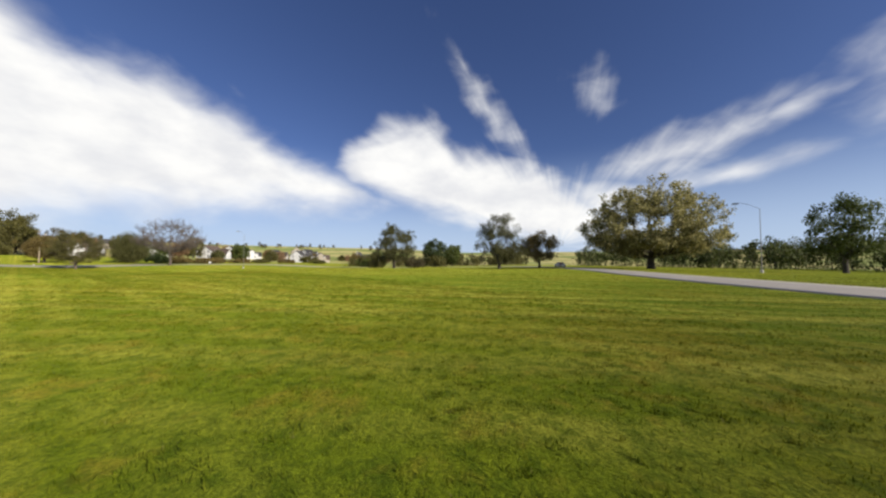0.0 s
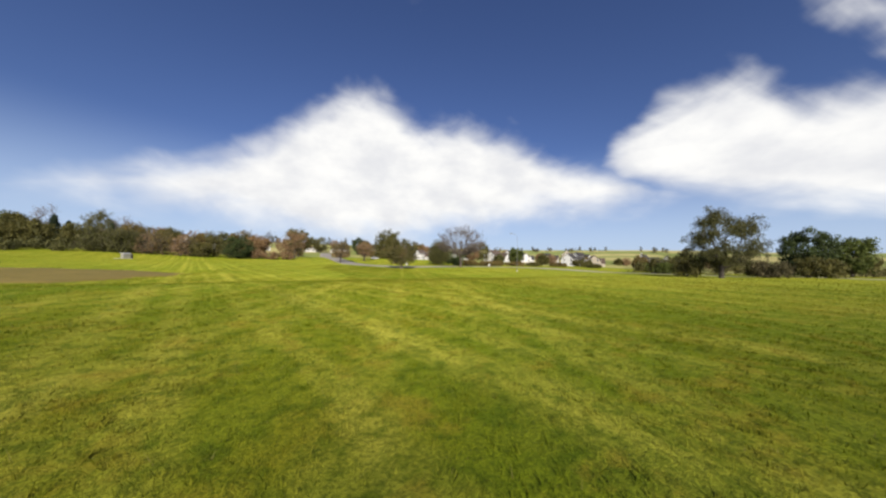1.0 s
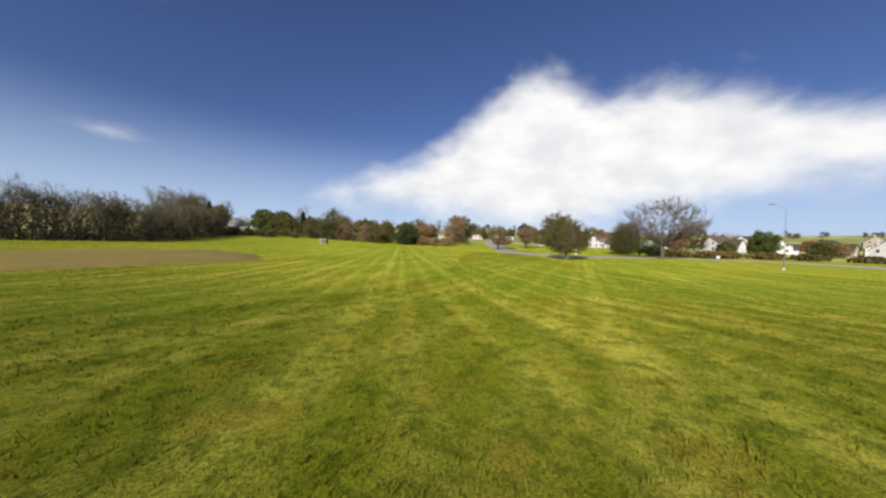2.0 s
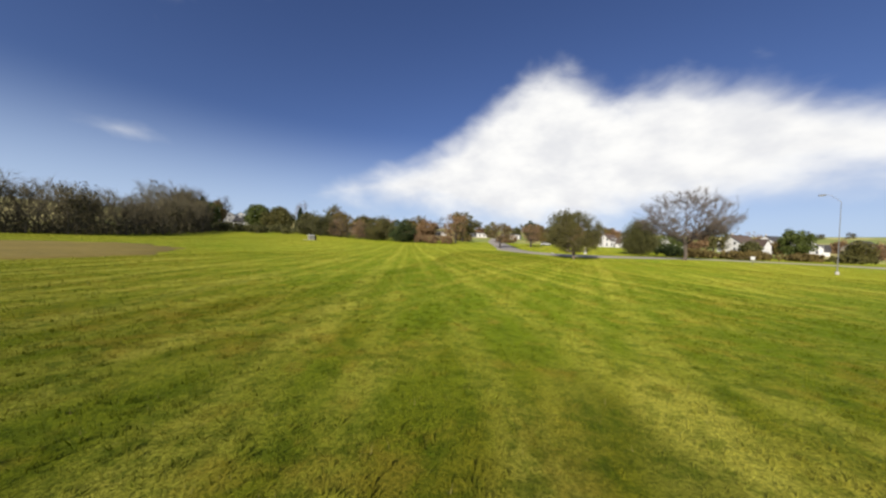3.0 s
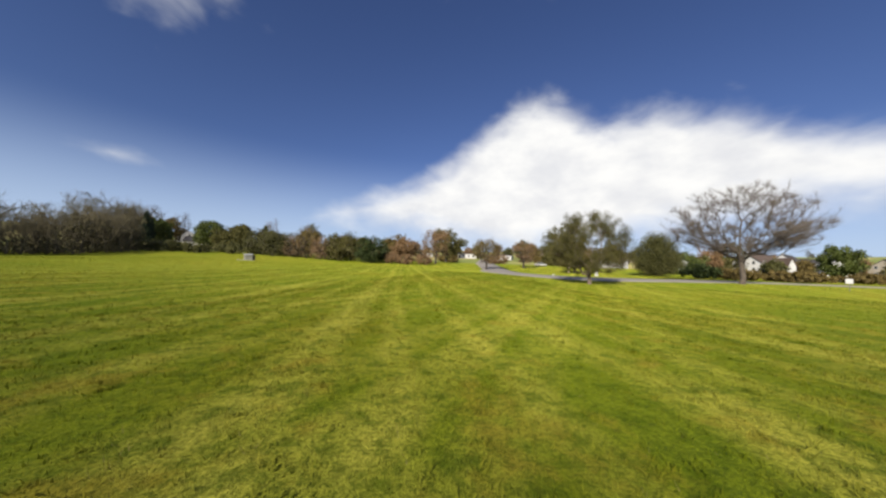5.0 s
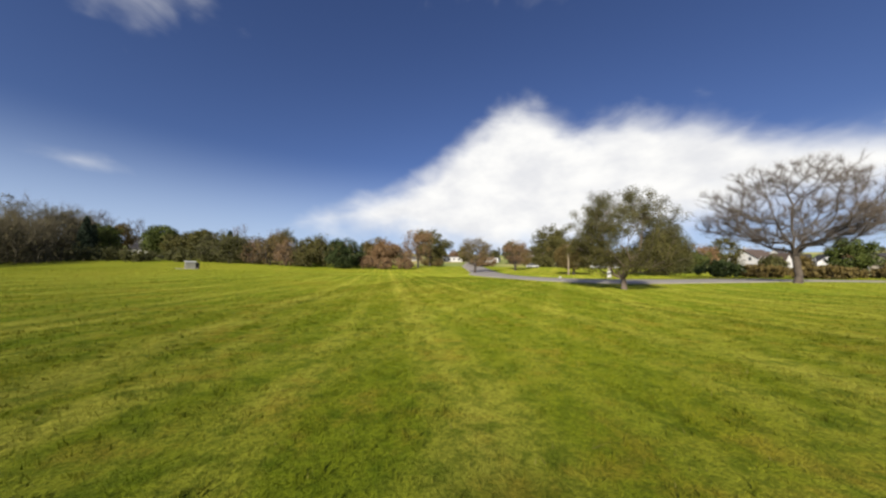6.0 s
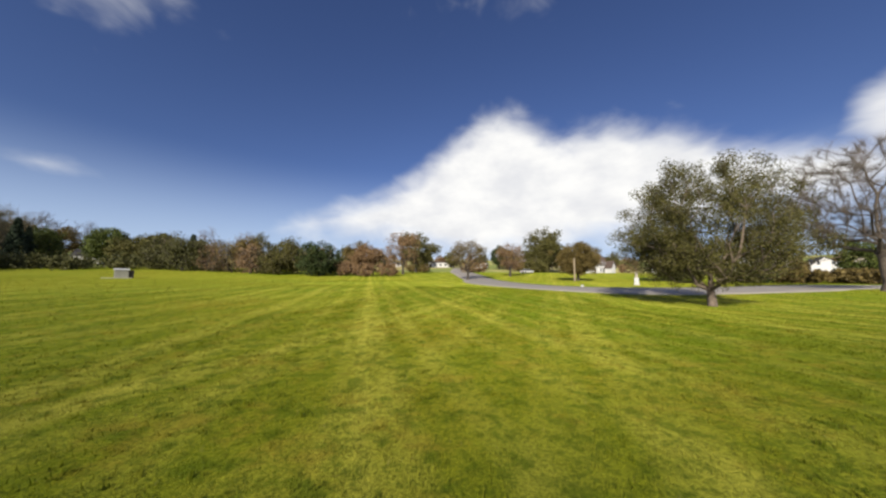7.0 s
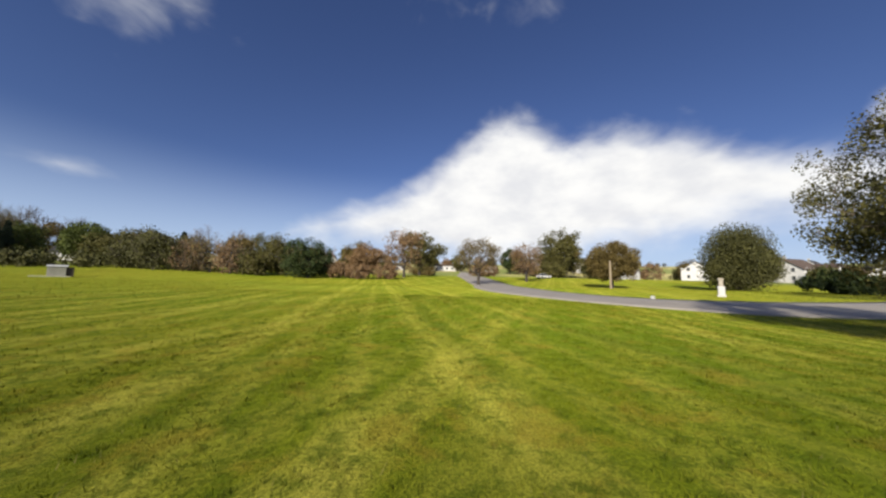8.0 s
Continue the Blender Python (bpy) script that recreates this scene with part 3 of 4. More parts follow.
def strip(name, line, width, lift, mat, label, category, cells=6):
    """A paved way laid on the land along a line, slightly crowned, with its edges let into the turf."""
    d = np.gradient(line, axis=0)
    d /= np.linalg.norm(d, axis=1)[:, None]
    side = np.stack([d[:, 1], -d[:, 0]], 1)
    s = np.linspace(-0.5, 0.5, cells + 1)
    s = np.concatenate([[s[0] - 0.002], s, [s[-1] + 0.002]])
    P = line[:, None] + side[:, None] * (s * width)[None, :, None]
    Z = ground_z(P[..., 0], P[..., 1]) + lift * (1 - 1.2 * s ** 2)[None]
    Z[:, 0] -= 0.3
    Z[:, -1] -= 0.3
    V = np.concatenate([P, Z[..., None]], 2).reshape(-1, 3)
    m = len(s)
    i, j = np.meshgrid(np.arange(len(line) - 1), np.arange(m - 1), indexing="ij")
    Q = np.stack([i * m + j, i * m + j + 1, (i + 1) * m + j + 1, (i + 1) * m + j], 2).reshape(-1, 4)
    return tagged(new(name, mesh_of(name, V, [Q], [mat], smooth=True)), label, category, kind="structure")


ROAD = [(40, 230), (30, 180), (25, 145), (23, 118), (21.3, 100), (18.4, 86), (17.4, 75), (19.7, 67.6), (25.2, 63.6), (33.5, 62.0), (42, 62.6), (50, 65), (63, 65.8), (85, 59), (108, 38), (116, 0), (100, -38), (66, -57),
        (32, -60), (6, -58.5), (-20, -59.5), (-60, -67), (-120, -84)]
strip("road", spline(ROAD), 7.6, 0.03, M_asphalt, "worn pale grey asphalt park road", "road")


def dirt_patch(cx, cy, a, b, turn, seed, label):
    rng = np.random.default_rng(seed)
    n = 180
    ang = np.arange(n) * 2 * np.pi / n
    wob = 1 + 0.08 * np.sin(3 * ang + rng.uniform(0, 6)) + 0.05 * np.sin(7 * ang + rng.uniform(0, 6)) + 0.03 * np.sin(17 * ang + rng.uniform(0, 6)) + rng.normal(0, 0.018, n)
    rows = []
    for r in (1.0, 0.97, 0.75, 0.5, 0.25):
        u, v = a * r * wob * np.cos(ang), b * r * wob * np.sin(ang)
        c, s = math.cos(radians(turn)), math.sin(radians(turn))
        x, y = cx + u * c - v * s, cy + u * s + v * c
        rows.append(np.stack([x, y, ground_z(x, y) + (0.035 if r < 1 else -0.08)], 1))
    V = np.concatenate(rows + [[[cx, cy, gz(cx, cy) + 0.035]]])
    k = np.arange(n)
    Q = np.concatenate([np.stack([i * n + k, i * n + (k + 1) % n, (i + 1) * n + (k + 1) % n, (i + 1) * n + k], 1) for i in range(4)])
    T = np.stack([4 * n + k, 4 * n + (k + 1) % n, np.full(n, 5 * n)], 1)
    return tagged(new("dirt_patch", mesh_of("dirt_patch", V, [Q, T], [M_dirt], smooth=True)), label, "dirt", kind="structure")


dirt_patch(-32.5, 16, 16.5, 10.5, 105, 3, "worn oval of bare brown dirt in the lawn")


# ---- buildings ----
def gable_house(x, y, turn, wide, deep, eaves, rise, wall, roof, label, group="houses beyond the park", wing=True, chimney=False, storeys=2):
    """A house with its ridge along its own x axis: walls with gables, two roof slopes, windows with frames and panes, a door, and a lower wing with a gable to the front."""
    ob = thing("house", x, y, gz(x, y) - 0.2, turn, label, "house", group)

    def shell(w, d, e, r, cx, cy, along):
        bm = bmesh.new()
        half = [(-d / 2, 0), (d / 2, 0), (d / 2, e), (0, e + r), (-d / 2, e)]
        ends = []
        for s in (-w / 2, w / 2):
            ends.append([bm.verts.new((cx + s, cy + a, b) if along else (cx + a, cy + s, b)) for a, b in half])
        bm.faces.new(ends[0])
        bm.faces.new(ends[1][::-1])
        for i in range(5):
            bm.faces.new((ends[0][i], ends[1][i], ends[1][(i + 1) % 5], ends[0][(i + 1) % 5]))
        bmesh.ops.recalc_face_normals(bm, faces=bm.faces)
        return bm

    def slope(w, d, e, r, cx, cy, along, sign):
        over, th = 0.4, 0.16
        k = r / (d / 2)
        lo, hi = (sign * (d / 2 + over), e - over * k), (0.0, e + r)
        bm = bmesh.new()
        vs = []
        for s in (-w / 2 - over, w / 2 + over):
            for a, b in (lo, hi):
                for up in (0.02, th):
                    vs.append(bm.verts.new((cx + s, cy + a, b + up) if along else (cx + a, cy + s, b + up)))
        for q in ((0, 1, 3, 2), (4, 6, 7, 5), (0, 4, 5, 1), (2, 3, 7, 6), (1, 5, 7, 3), (0, 2, 6, 4)):
            bm.faces.new([vs[i] for i in q])
        bmesh.ops.recalc_face_normals(bm, faces=bm.faces)
        return bm

    part("wall", shell(wide, deep, eaves, rise, 0, 0, True), wall, ob)
    for s in (-1, 1):
        part("roof", slope(wide, deep, eaves, rise, 0, 0, True, s), roof, ob)
    if wing:
        ww, wd, we, wr = wide * 0.42, deep * 0.5, eaves * 0.72, rise * 0.85
        cx, cy = wide * 0.26, -deep / 2 - wd / 2 + 0.6
        part("wall", shell(wd, ww, we, wr, cx, cy, False), wall, ob)
        for s in (-1, 1):
            part("roof", slope(wd, ww, we, wr, cx, cy, False, s), roof, ob)
        bm = box(bmesh.new(), cx, cy - wd / 2 - 0.02, 0.25, ww * 0.62, 0.08, 2.2, 0.02)
        part("garage_door", bm, M_trim, ob)
    if chimney:
        bm = box(bmesh.new(), -wide * 0.28, 0.5, eaves, 0.7, 0.7, rise + 0.9, 0.03)
        part("chimney", bm, M_concrete, ob)

    def window(m):
        fr = bmesh.new()
        for cx, cz, sx, sz in ((0, 0, 1.1, 0.1), (0, 1.3, 1.1, 0.1), (-0.5, 0.1, 0.1, 1.2), (0.5, 0.1, 0.1, 1.2), (0, 0.66, 0.9, 0.05)):
            box(fr, cx, 0, cz, sx, 0.1, sz)
        w = part("window", fr, M_trim, ob, at=m)
        part("pane", box(bmesh.new(), 0, 0.01, 0.1, 0.9, 0.03, 1.2), M_glass, w)

    for f in range(storeys):
        zz = 1.0 + f * 2.7
        if zz + 1.4 > eaves + rise * 0.5:
            break
        for k in np.linspace(-0.36, 0.36, 4):
            if not (wing and k > 0 and f == 0):
                window(pose(k * wide, -deep / 2 - 0.06, zz))
            window(pose(k * wide, deep / 2 + 0.06, zz, 0, 0, 180))
        for s, turned in ((-1, -90), (1, 90)):
            for k in (-0.25, 0.25):
                window(pose(s * (wide / 2 + 0.06), k * deep, zz, 0, 0, turned))
    door = part("door", box(bmesh.new(), -0.05 * wide, -deep / 2 - 0.04, 0.2, 1.0, 0.1, 2.1, 0.02), M_dark_wall, ob)
    part("handle", box(bmesh.new(), -0.05 * wide + 0.38, -deep / 2 - 0.12, 1.2, 0.05, 0.06, 0.14), M_metal, door)
    return ob


def low_building(x, y, turn, wide, deep, high, wall, roof, label):
    """A long single-storey building with a shallow hipped lid, a row of windows and doors."""
    ob = thing("low_building", x, y, gz(x, y) - 0.2, turn, label, "building", "low buildings beyond the park")
    part("wall", box(bmesh.new(), 0, 0, 0, wide, deep, high), wall, ob)
    bm = bmesh.new()
    o, r = 0.6, high * 0.28
    a = [bm.verts.new((sx * (wide / 2 + o), sy * (deep / 2 + o), high + dz)) for dz in (0.0, 0.25) for sx, sy in ((-1, -1), (1, -1), (1, 1), (-1, 1))]
    t = [bm.verts.new((-wide / 2 + deep / 2, 0, high + 0.25 + r)), bm.verts.new((wide / 2 - deep / 2, 0, high + 0.25 + r))]
    for i in range(4):
        bm.faces.new((a[i], a[(i + 1) % 4], a[4 + (i + 1) % 4], a[4 + i]))
    bm.faces.new(a[3::-1])
    bm.faces.new((a[4], a[5], t[1], t[0]))
    bm.faces.new((a[5], a[6], t[1]))
    bm.faces.new((a[6], a[7], t[0], t[1]))
    bm.faces.new((a[7], a[4], t[0]))
    bmesh.ops.recalc_face_normals(bm, faces=bm.faces)
    part("roof", bm, roof, ob)
    n = max(4, int(wide / 3))
    for i in range(n):
        cx = -wide / 2 + (i + 0.5) * wide / n
        if i % 4 == 1:
            part("door", box(bmesh.new(), cx, -deep / 2 - 0.04, 0.2, 1.2, 0.1, 2.1, 0.02), M_dark_wall, ob)
        else:
            w = part("window", box(bmesh.new(), cx, -deep / 2 - 0.03, 1.05, 1.7, 0.1, 1.2, 0.02), M_trim, ob)
            part("pane", box(bmesh.new(), cx, -deep / 2 - 0.08, 1.13, 1.5, 0.04, 1.04), M_glass, w)
    return ob


def face(x, y, ex, ey):
    """The turn that sets a house's front (its own -y) towards a place."""
    return math.degrees(math.atan2(ey - y, ex - x)) + 90


HOUSES = [
    # x, y, extra turn, wide, deep, eaves, rise, wall, roof, label
    (169, 155, 75, 10, 9.5, 5.2, 4.0, M_siding, M_roof, "white two-storey house with a dark gabled roof"),
    (168, 138, 110, 9, 8, 3.6, 3.2, M_siding, M_roof, "low white house with dark roof among trees"),
    (197, 140, 70, 10, 9, 4.2, 3.6, M_siding_tan, M_roof, "pale tan house with a dark gabled roof"),
    (206, 128, 100, 9, 8, 4.4, 3.2, M_siding, M_roof, "white house with a dark steep roof"),
    (89, 162, 60, 8, 7, 4.0, 3.0, M_siding, M_roof_brown, "white house with a brown roof beyond trees"),
    (114, 152, 80, 8, 9, 3.8, 3.6, M_siding, M_roof, "white gabled house with dark roof behind a round tree"),
    (137, 139, 60, 11, 10, 4.6, 3.6, M_siding, M_roof_brown, "white house with brown roof and white gable"),
    (176, 104, 80, 10, 9, 4.6, 4.0, M_siding, M_roof, "white gabled house with dark roof on the slope"),
    (184, 92, 110, 9, 8, 4.0, 3.6, M_siding_tan, M_roof_brown, "tan gabled house with brown roof on the slope"),
    (196, 66, 85, 9, 8, 4.8, 4.0, M_siding, M_roof, "white house with two dark gables"),
    (199, 54, 95, 8, 7, 4.6, 3.6, M_siding, M_roof, "narrow white house with a steep dark gable"),
    (-152, 212, 85, 10, 9, 5.6, 2.2, M_siding, M_roof, "white house half hidden by woodland trees"),
    (74, 208, 40, 10, 8, 4.4, 3.6, M_siding_tan, M_roof_brown, "cream gabled house among brown trees"),
    (-26, 238, 20, 12, 8, 3.0, 2.6, M_siding, M_roof_brown, "low pale house among brown trees"),
    (-60, 296, 10, 13, 9, 4.4, 3.0, M_siding, M_roof, "pale house behind tall brown thickets"),
    (112, 226, 55, 11, 9, 4.6, 3.4, M_siding, M_roof, "white house behind park trees"),
    (158, 258, 30, 12, 9, 4.4, 3.4, M_siding_tan, M_roof, "tan house high on the slope"),
    (226, 204, 70, 11, 9, 4.6, 3.8, M_siding, M_roof, "white gabled house on the far slope"),
    (252, 160, 100, 11, 9, 4.4, 3.6, M_siding_tan, M_roof_brown, "cream house with brown roof on the far slope"),
    (232, 134, 60, 10, 9, 4.6, 3.8, M_siding, M_roof, "white steep-gabled house on the far slope"),
    (-136, 205, 75, 9, 8, 5.2, 2.2, M_siding, M_roof, "white house seen between woodland trees"),
    (-107, 163, -20, 9, 7, 3.0, 2.4, M_siding, M_roof, "low white house beside woodland trees"),
]
for n, (hx, hy, extra, *rest) in enumerate(HOUSES):
    gable_house(hx, hy, face(hx, hy, 0, 20) + extra, *rest, chimney=n % 3 == 0)
low_building(28, 246, face(28, 246, 10, 40), 20, 9, 3.2, M_siding, M_roof_brown, "long low white building with a shallow roof")
low_building(-5, 250, face(-5, 250, 10, 40) + 8, 14, 8, 3.0, M_siding, M_roof_brown, "low cream building with a shallow brown roof")
low_building(52, 232, face(52, 232, 10, 40) - 12, 14, 8, 3.0, M_siding, M_roof, "low white building with a dark roof")
low_building(-62, 205, face(-62, 205, 0, 0), 16, 8, 3.2, M_siding_tan, M_roof, "pale low building beyond brown thickets")


# ---- lamps, sign and small fixtures ----
def street_lamp(x, y, height, arm, bearing, label):
    """A tapered steel pole on a concrete foot, with a curved arm and a flat lamp head."""
    ob = thing("street_lamp", x, y, gz(x, y) - 0.05, -bearing, label, "street lamp", "street lamps along the road")
    part("foot", tube(bmesh.new(), (0, 0, 0), (0, 0, 0.5), 0.22, 0.2, 14), M_concrete, ob, "pale concrete foot")
    part("pole", tube(bmesh.new(), (0, 0, 0.45), (0, 0, height - 1.2), 0.07, 0.035, 12), M_metal, ob)
    bm = bmesh.new()
    last = Vector((0, 0, height - 1.25))
    for k in range(1, 9):
        a = k / 8
        p = Vector((0, arm * a, height - 1.25 + 1.25 * math.sin(a * math.pi / 2)))
        tube(bm, last, p, 0.028, 0.024, 8)
        last = p
    part("arm", bm, M_metal, ob)
    head = part("lamp_head", box(bmesh.new(), 0, arm + 0.3, height - 0.12, 0.34, 0.85, 0.2, 0.06), M_metal, ob)
    part("lens", box(bmesh.new(), 0, arm + 0.36, height - 0.17, 0.24, 0.5, 0.07, 0.02), M_lamp, head, "clear lamp lens")
    return ob


street_lamp(60.3, 44.0, 12.6, 1.6, -37, "tall grey steel street lamp with a curved arm")
street_lamp(25.3, -81.9, 11.4, 2.5, 36, "tall grey steel street lamp beside the road")


def plain_post(x, y, height):
    ob = thing("post", x, y, gz(x, y) - 0.1, 0, "pale weathered wooden post beside a round tree", "post")
    part("shaft", tube(bmesh.new(), (0, 0, 0), (0, 0, height), 0.17, 0.13, 12), M_post, ob)
    part("cap", tube(bmesh.new(), (0, 0, height), (0, 0, height + 0.08), 0.14, 0.12, 12), M_metal, ob, "grey metal cap")
    return ob


plain_post(38, 92.5, 4.5)


def sign_cabinet(x, y, turn):
    ob = thing("sign_pillar", x, y, gz(x, y) - 0.03, turn, "white park sign pillar with a small cap on grass", "sign")
    part("plinth", box(bmesh.new(), 0, 0, 0, 0.62, 0.46, 0.18, 0.03), M_concrete, ob, "concrete plinth")
    part("body", box(bmesh.new(), 0, 0, 0.16, 0.48, 0.34, 0.78, 0.03), M_white, ob)
    part("column", box(bmesh.new(), 0, 0, 0.92, 0.30, 0.24, 0.56, 0.03), M_siding_tan, ob, "tan painted column")
    part("panel", box(bmesh.new(), 0, -0.18, 0.26, 0.40, 0.03, 0.58, 0.01), M_trim, ob)
    part("cap", box(bmesh.new(), 0, 0, 1.46, 0.40, 0.32, 0.2, 0.05), M_siding_tan, ob, "tan sloped cap")
    return ob


sign_cabinet(33.6, 71.0, face(33.6, 71, 6, 40))


def utility_box(x, y, turn):
    ob = thing("utility_box", x, y, gz(x, y) - 0.03, turn, "small white utility box beside the road", "utility box")
    part("body", box(bmesh.new(), 0, 0, 0.05, 0.26, 0.2, 0.16, 0.03), M_white, ob)
    part("lid", box(bmesh.new(), 0, 0, 0.21, 0.29, 0.23, 0.04, 0.012), M_white, ob)
    part("pad", box(bmesh.new(), 0, 0, 0, 0.36, 0.3, 0.06, 0.015), M_concrete, ob, "concrete pad")
    return ob


utility_box(24.5, 68.0, 20)


def road_sign(x, y, turn):
    """A square white board on a thin steel post."""
    ob = thing("road_sign", x, y, gz(x, y) - 0.1, turn, "small square white sign on a thin steel post", "sign")
    part("post", tube(bmesh.new(), (0, 0, 0), (0, 0, 1.75), 0.03, 0.03, 10), M_metal, ob)
    part("board", box(bmesh.new(), 0, -0.045, 1.05, 0.6, 0.03, 0.6, 0.01), M_white, ob)
    for z in (1.15, 1.5):
        part("bracket", box(bmesh.new(), 0, -0.02, z, 0.4, 0.03, 0.05), M_metal, ob)
    return ob


road_sign(56.4, 53.2, face(56.4, 53.2, 0, 10))


def storage_shed(x, y, turn):
    """A low store: pale boarded body with a sloping lid, a solid dark block for the shaded opening at its end, and a
    slab beside it.
    """
    ob = thing("storage_shed", x, y, gz(x, y) - 0.04, turn, "small pale storage shed with a dark block for its shaded opening", "shed")
    part("slab", box(bmesh.new(), -0.5, 0, 0, 3.6, 1.7, 0.1, 0.02), M_concrete, ob, "concrete slab")
    part("body", box(bmesh.new(), 0, 0, 0.08, 1.7, 1.2, 1.35, 0.02), M_board, ob)
    for k in range(6):
        part("board", box(bmesh.new(), -0.71 + k * 0.284, -0.615, 0.14, 0.26, 0.03, 1.25, 0.006), M_board, ob)
    lid = box(bmesh.new(), 0, 0, 0, 1.95, 1.5, 0.07, 0.015)
    part("lid", lid, M_trim, ob, at=pose(0, 0, 1.5, 8, 0, 0))
    # closed block; the shade of an opening is put into its dark colour
    part("dark_end", box(bmesh.new(), 1.2, 0.1, 0.08, 0.65, 1.0, 1.3, 0.02), M_dark_wall, ob, "solid dark block for a shaded opening")
    return ob


storage_shed(-43, 95, face(-43, 95, 0, 45))


def parked_car(x, y, turn, paint, label):
    """A small saloon: lower body, cabin with panes, four wheels with rims, lamps."""
    ob = thing("car", x, y, gz(x, y) + 0.05, turn, label, "car", "cars parked by the road")
    bm = box(bmesh.new(), 0, 0, 0.28, 4.4, 1.75, 0.62, 0.14)
    body = part("body", bm, paint, ob)
    cab = bmesh.new()
    lo, hi = [(-1.5, -0.8), (1.1, -0.8), (1.1, 0.8), (-1.5, 0.8)], [(-1.0, -0.62), (0.45, -0.62), (0.45, 0.62), (-1.0, 0.62)]
    a = [cab.verts.new((px, py, 0.86)) for px, py in lo] + [cab.verts.new((px, py, 1.42)) for px, py in hi]
    for i in range(4):
        cab.faces.new((a[i], a[(i + 1) % 4], a[4 + (i + 1) % 4], a[4 + i]))
    cab.faces.new(a[4:])
    bmesh.ops.recalc_face_normals(cab, faces=cab.faces)
    part("windows", cab, M_glass, ob, "dark car windows")
    part("roof", box(bmesh.new(), -0.28, 0, 1.40, 1.5, 1.28, 0.06, 0.02), paint, ob)
    for sx in (-1.35, 1.35):
        for sy in (-0.8, 0.8):
            w = part("wheel", tube(bmesh.new(), (sx, sy - 0.1, 0.32), (sx, sy + 0.1, 0.32), 0.32, 0.32, 18), M_black, ob)
            part("rim", tube(bmesh.new(), (sx, sy - 0.115, 0.32), (sx, sy + 0.115, 0.32), 0.2, 0.2, 14), M_metal, w)
    for sy in (-0.6, 0.6):
        part("headlight", box(bmesh.new(), 2.18, sy, 0.62, 0.08, 0.36, 0.16, 0.02), M_lamp, ob)
        part("tail_light", box(bmesh.new(), -2.18, sy, 0.62, 0.08, 0.36, 0.16, 0.02), M_tail, ob)
    return ob


parked_car(45, 133, 20, M_white, "white car parked under park trees")
parked_car(61, -58.5, 8, M_white, "white car on the road beyond trees")


# ---- large trees near the way ----
LT = "park trees"
tree("tree", 22.4, 51.6, 8.7, 9.8, 2.0, "spreading park tree with sparse bronze-olive leaves", 11, M_bark_tan, M_leaf_olive, count=860, each=70, size=0.058, spread=0.27, thick=0.18, thin=0.008,
     flat=0.40, low=0.40, twig=6, twig_len=0.6, clumps=48, group=LT, reach=0.5, fill=0.30, tight=0.050)
tree("bare_tree", 47.7, 58.3, 14.8, 19.0, 7.0, "large leafless tree with a wide domed crown", 8, M_bark_mid, None, count=1500, thick=0.33, thin=0.008, flat=0.36, low=0.42, twig=34, twig_len=0.95, clumps=300, group=LT, reach=0.5, fill=0.15, tight=0.03, fork=0.42, twig_mat=M_twig_brown)
tree("tree", 86, -0.5, 17.5, 16.5, 3.4, "tall park tree with clumps of dark green leaves", 21, M_bark, M_leaf_bush, count=420, each=40, size=0.20, spread=0.62, thick=0.5, thin=0.02, flat=0.35, low=0.3, twig=4, clumps=24, group=LT, fill=0.25, tight=0.07)
tree("oak_tree", 50.8, -77.5, 22.2, 30.5, 4.4, "broad old oak with pale green and bronze leaves", 31, M_bark, M_leaf_oak, count=1200, each=40, size=0.25, spread=0.62, thick=0.8, thin=0.02, flat=0.24, low=0.20, twig=2, clumps=110, group=LT, fill=0.35, tight=0.035)
tree("tree", 38.8, -41.2, 11.9, 11.6, 2.2, "open-crowned park tree with dark green leaf clumps", 41, M_bark, M_leaf_bush, count=420, each=36, size=0.14, spread=0.44, thick=0.34, thin=0.015, flat=0.42, low=0.35, twig=5, clumps=20, group=LT, fill=0.25, tight=0.07)
tree("tree", 58, -52.5, 10.2, 10.5, 1.8, "round bronze-green park tree", 42, M_bark, M_leaf_bronze, count=200, each=34, size=0.22, spread=0.6, thick=0.32, group=LT)
tree("tree", 27.5, -94.9, 12.4, 9.0, 2.6, "narrow dark green tree beside the road", 43, M_bark, M_leaf_green, count=200, each=34, size=0.2, spread=0.5, thick=0.3, group=LT)
tree("tree", 114, -11.4, 13, 12, 2.2, "dense round dark green park tree", 44, M_bark, M_leaf_deep, count=200, each=40, size=0.28, spread=0.7, thick=0.36, group=LT, fill=0.7)
tree("tree", 134.6, -17, 12.4, 11, 2.2, "dense dark green park tree", 45, M_bark, M_leaf_green, count=180, each=36, size=0.3, spread=0.7, thick=0.36, group=LT)
tree("tree", 19.2, 104.3, 9.0, 8.6, 1.8, "vase-shaped tree with thin brown leaves", 52, M_bark, M_leaf_bronze, count=200, each=14, size=0.16, spread=0.5, thick=0.26, flat=0.62, twig=8, twig_len=1.0, group=LT, twig_mat=M_twig_pink)
tree("tree", 4.6, 126.4, 12.7, 11.5, 2.4, "tall thin-leaved tree with reddish brown crown", 53, M_bark, M_leaf_red, count=200, each=16, size=0.22, spread=0.6, thick=0.3, twig=5, group=LT)
tree("tree", -9.3, 155.3, 10.5, 12, 1.6, "round reddish brown autumn tree", 54, M_bark, M_leaf_red, count=180, each=36, size=0.3, spread=0.7, thick=0.3, group=LT)
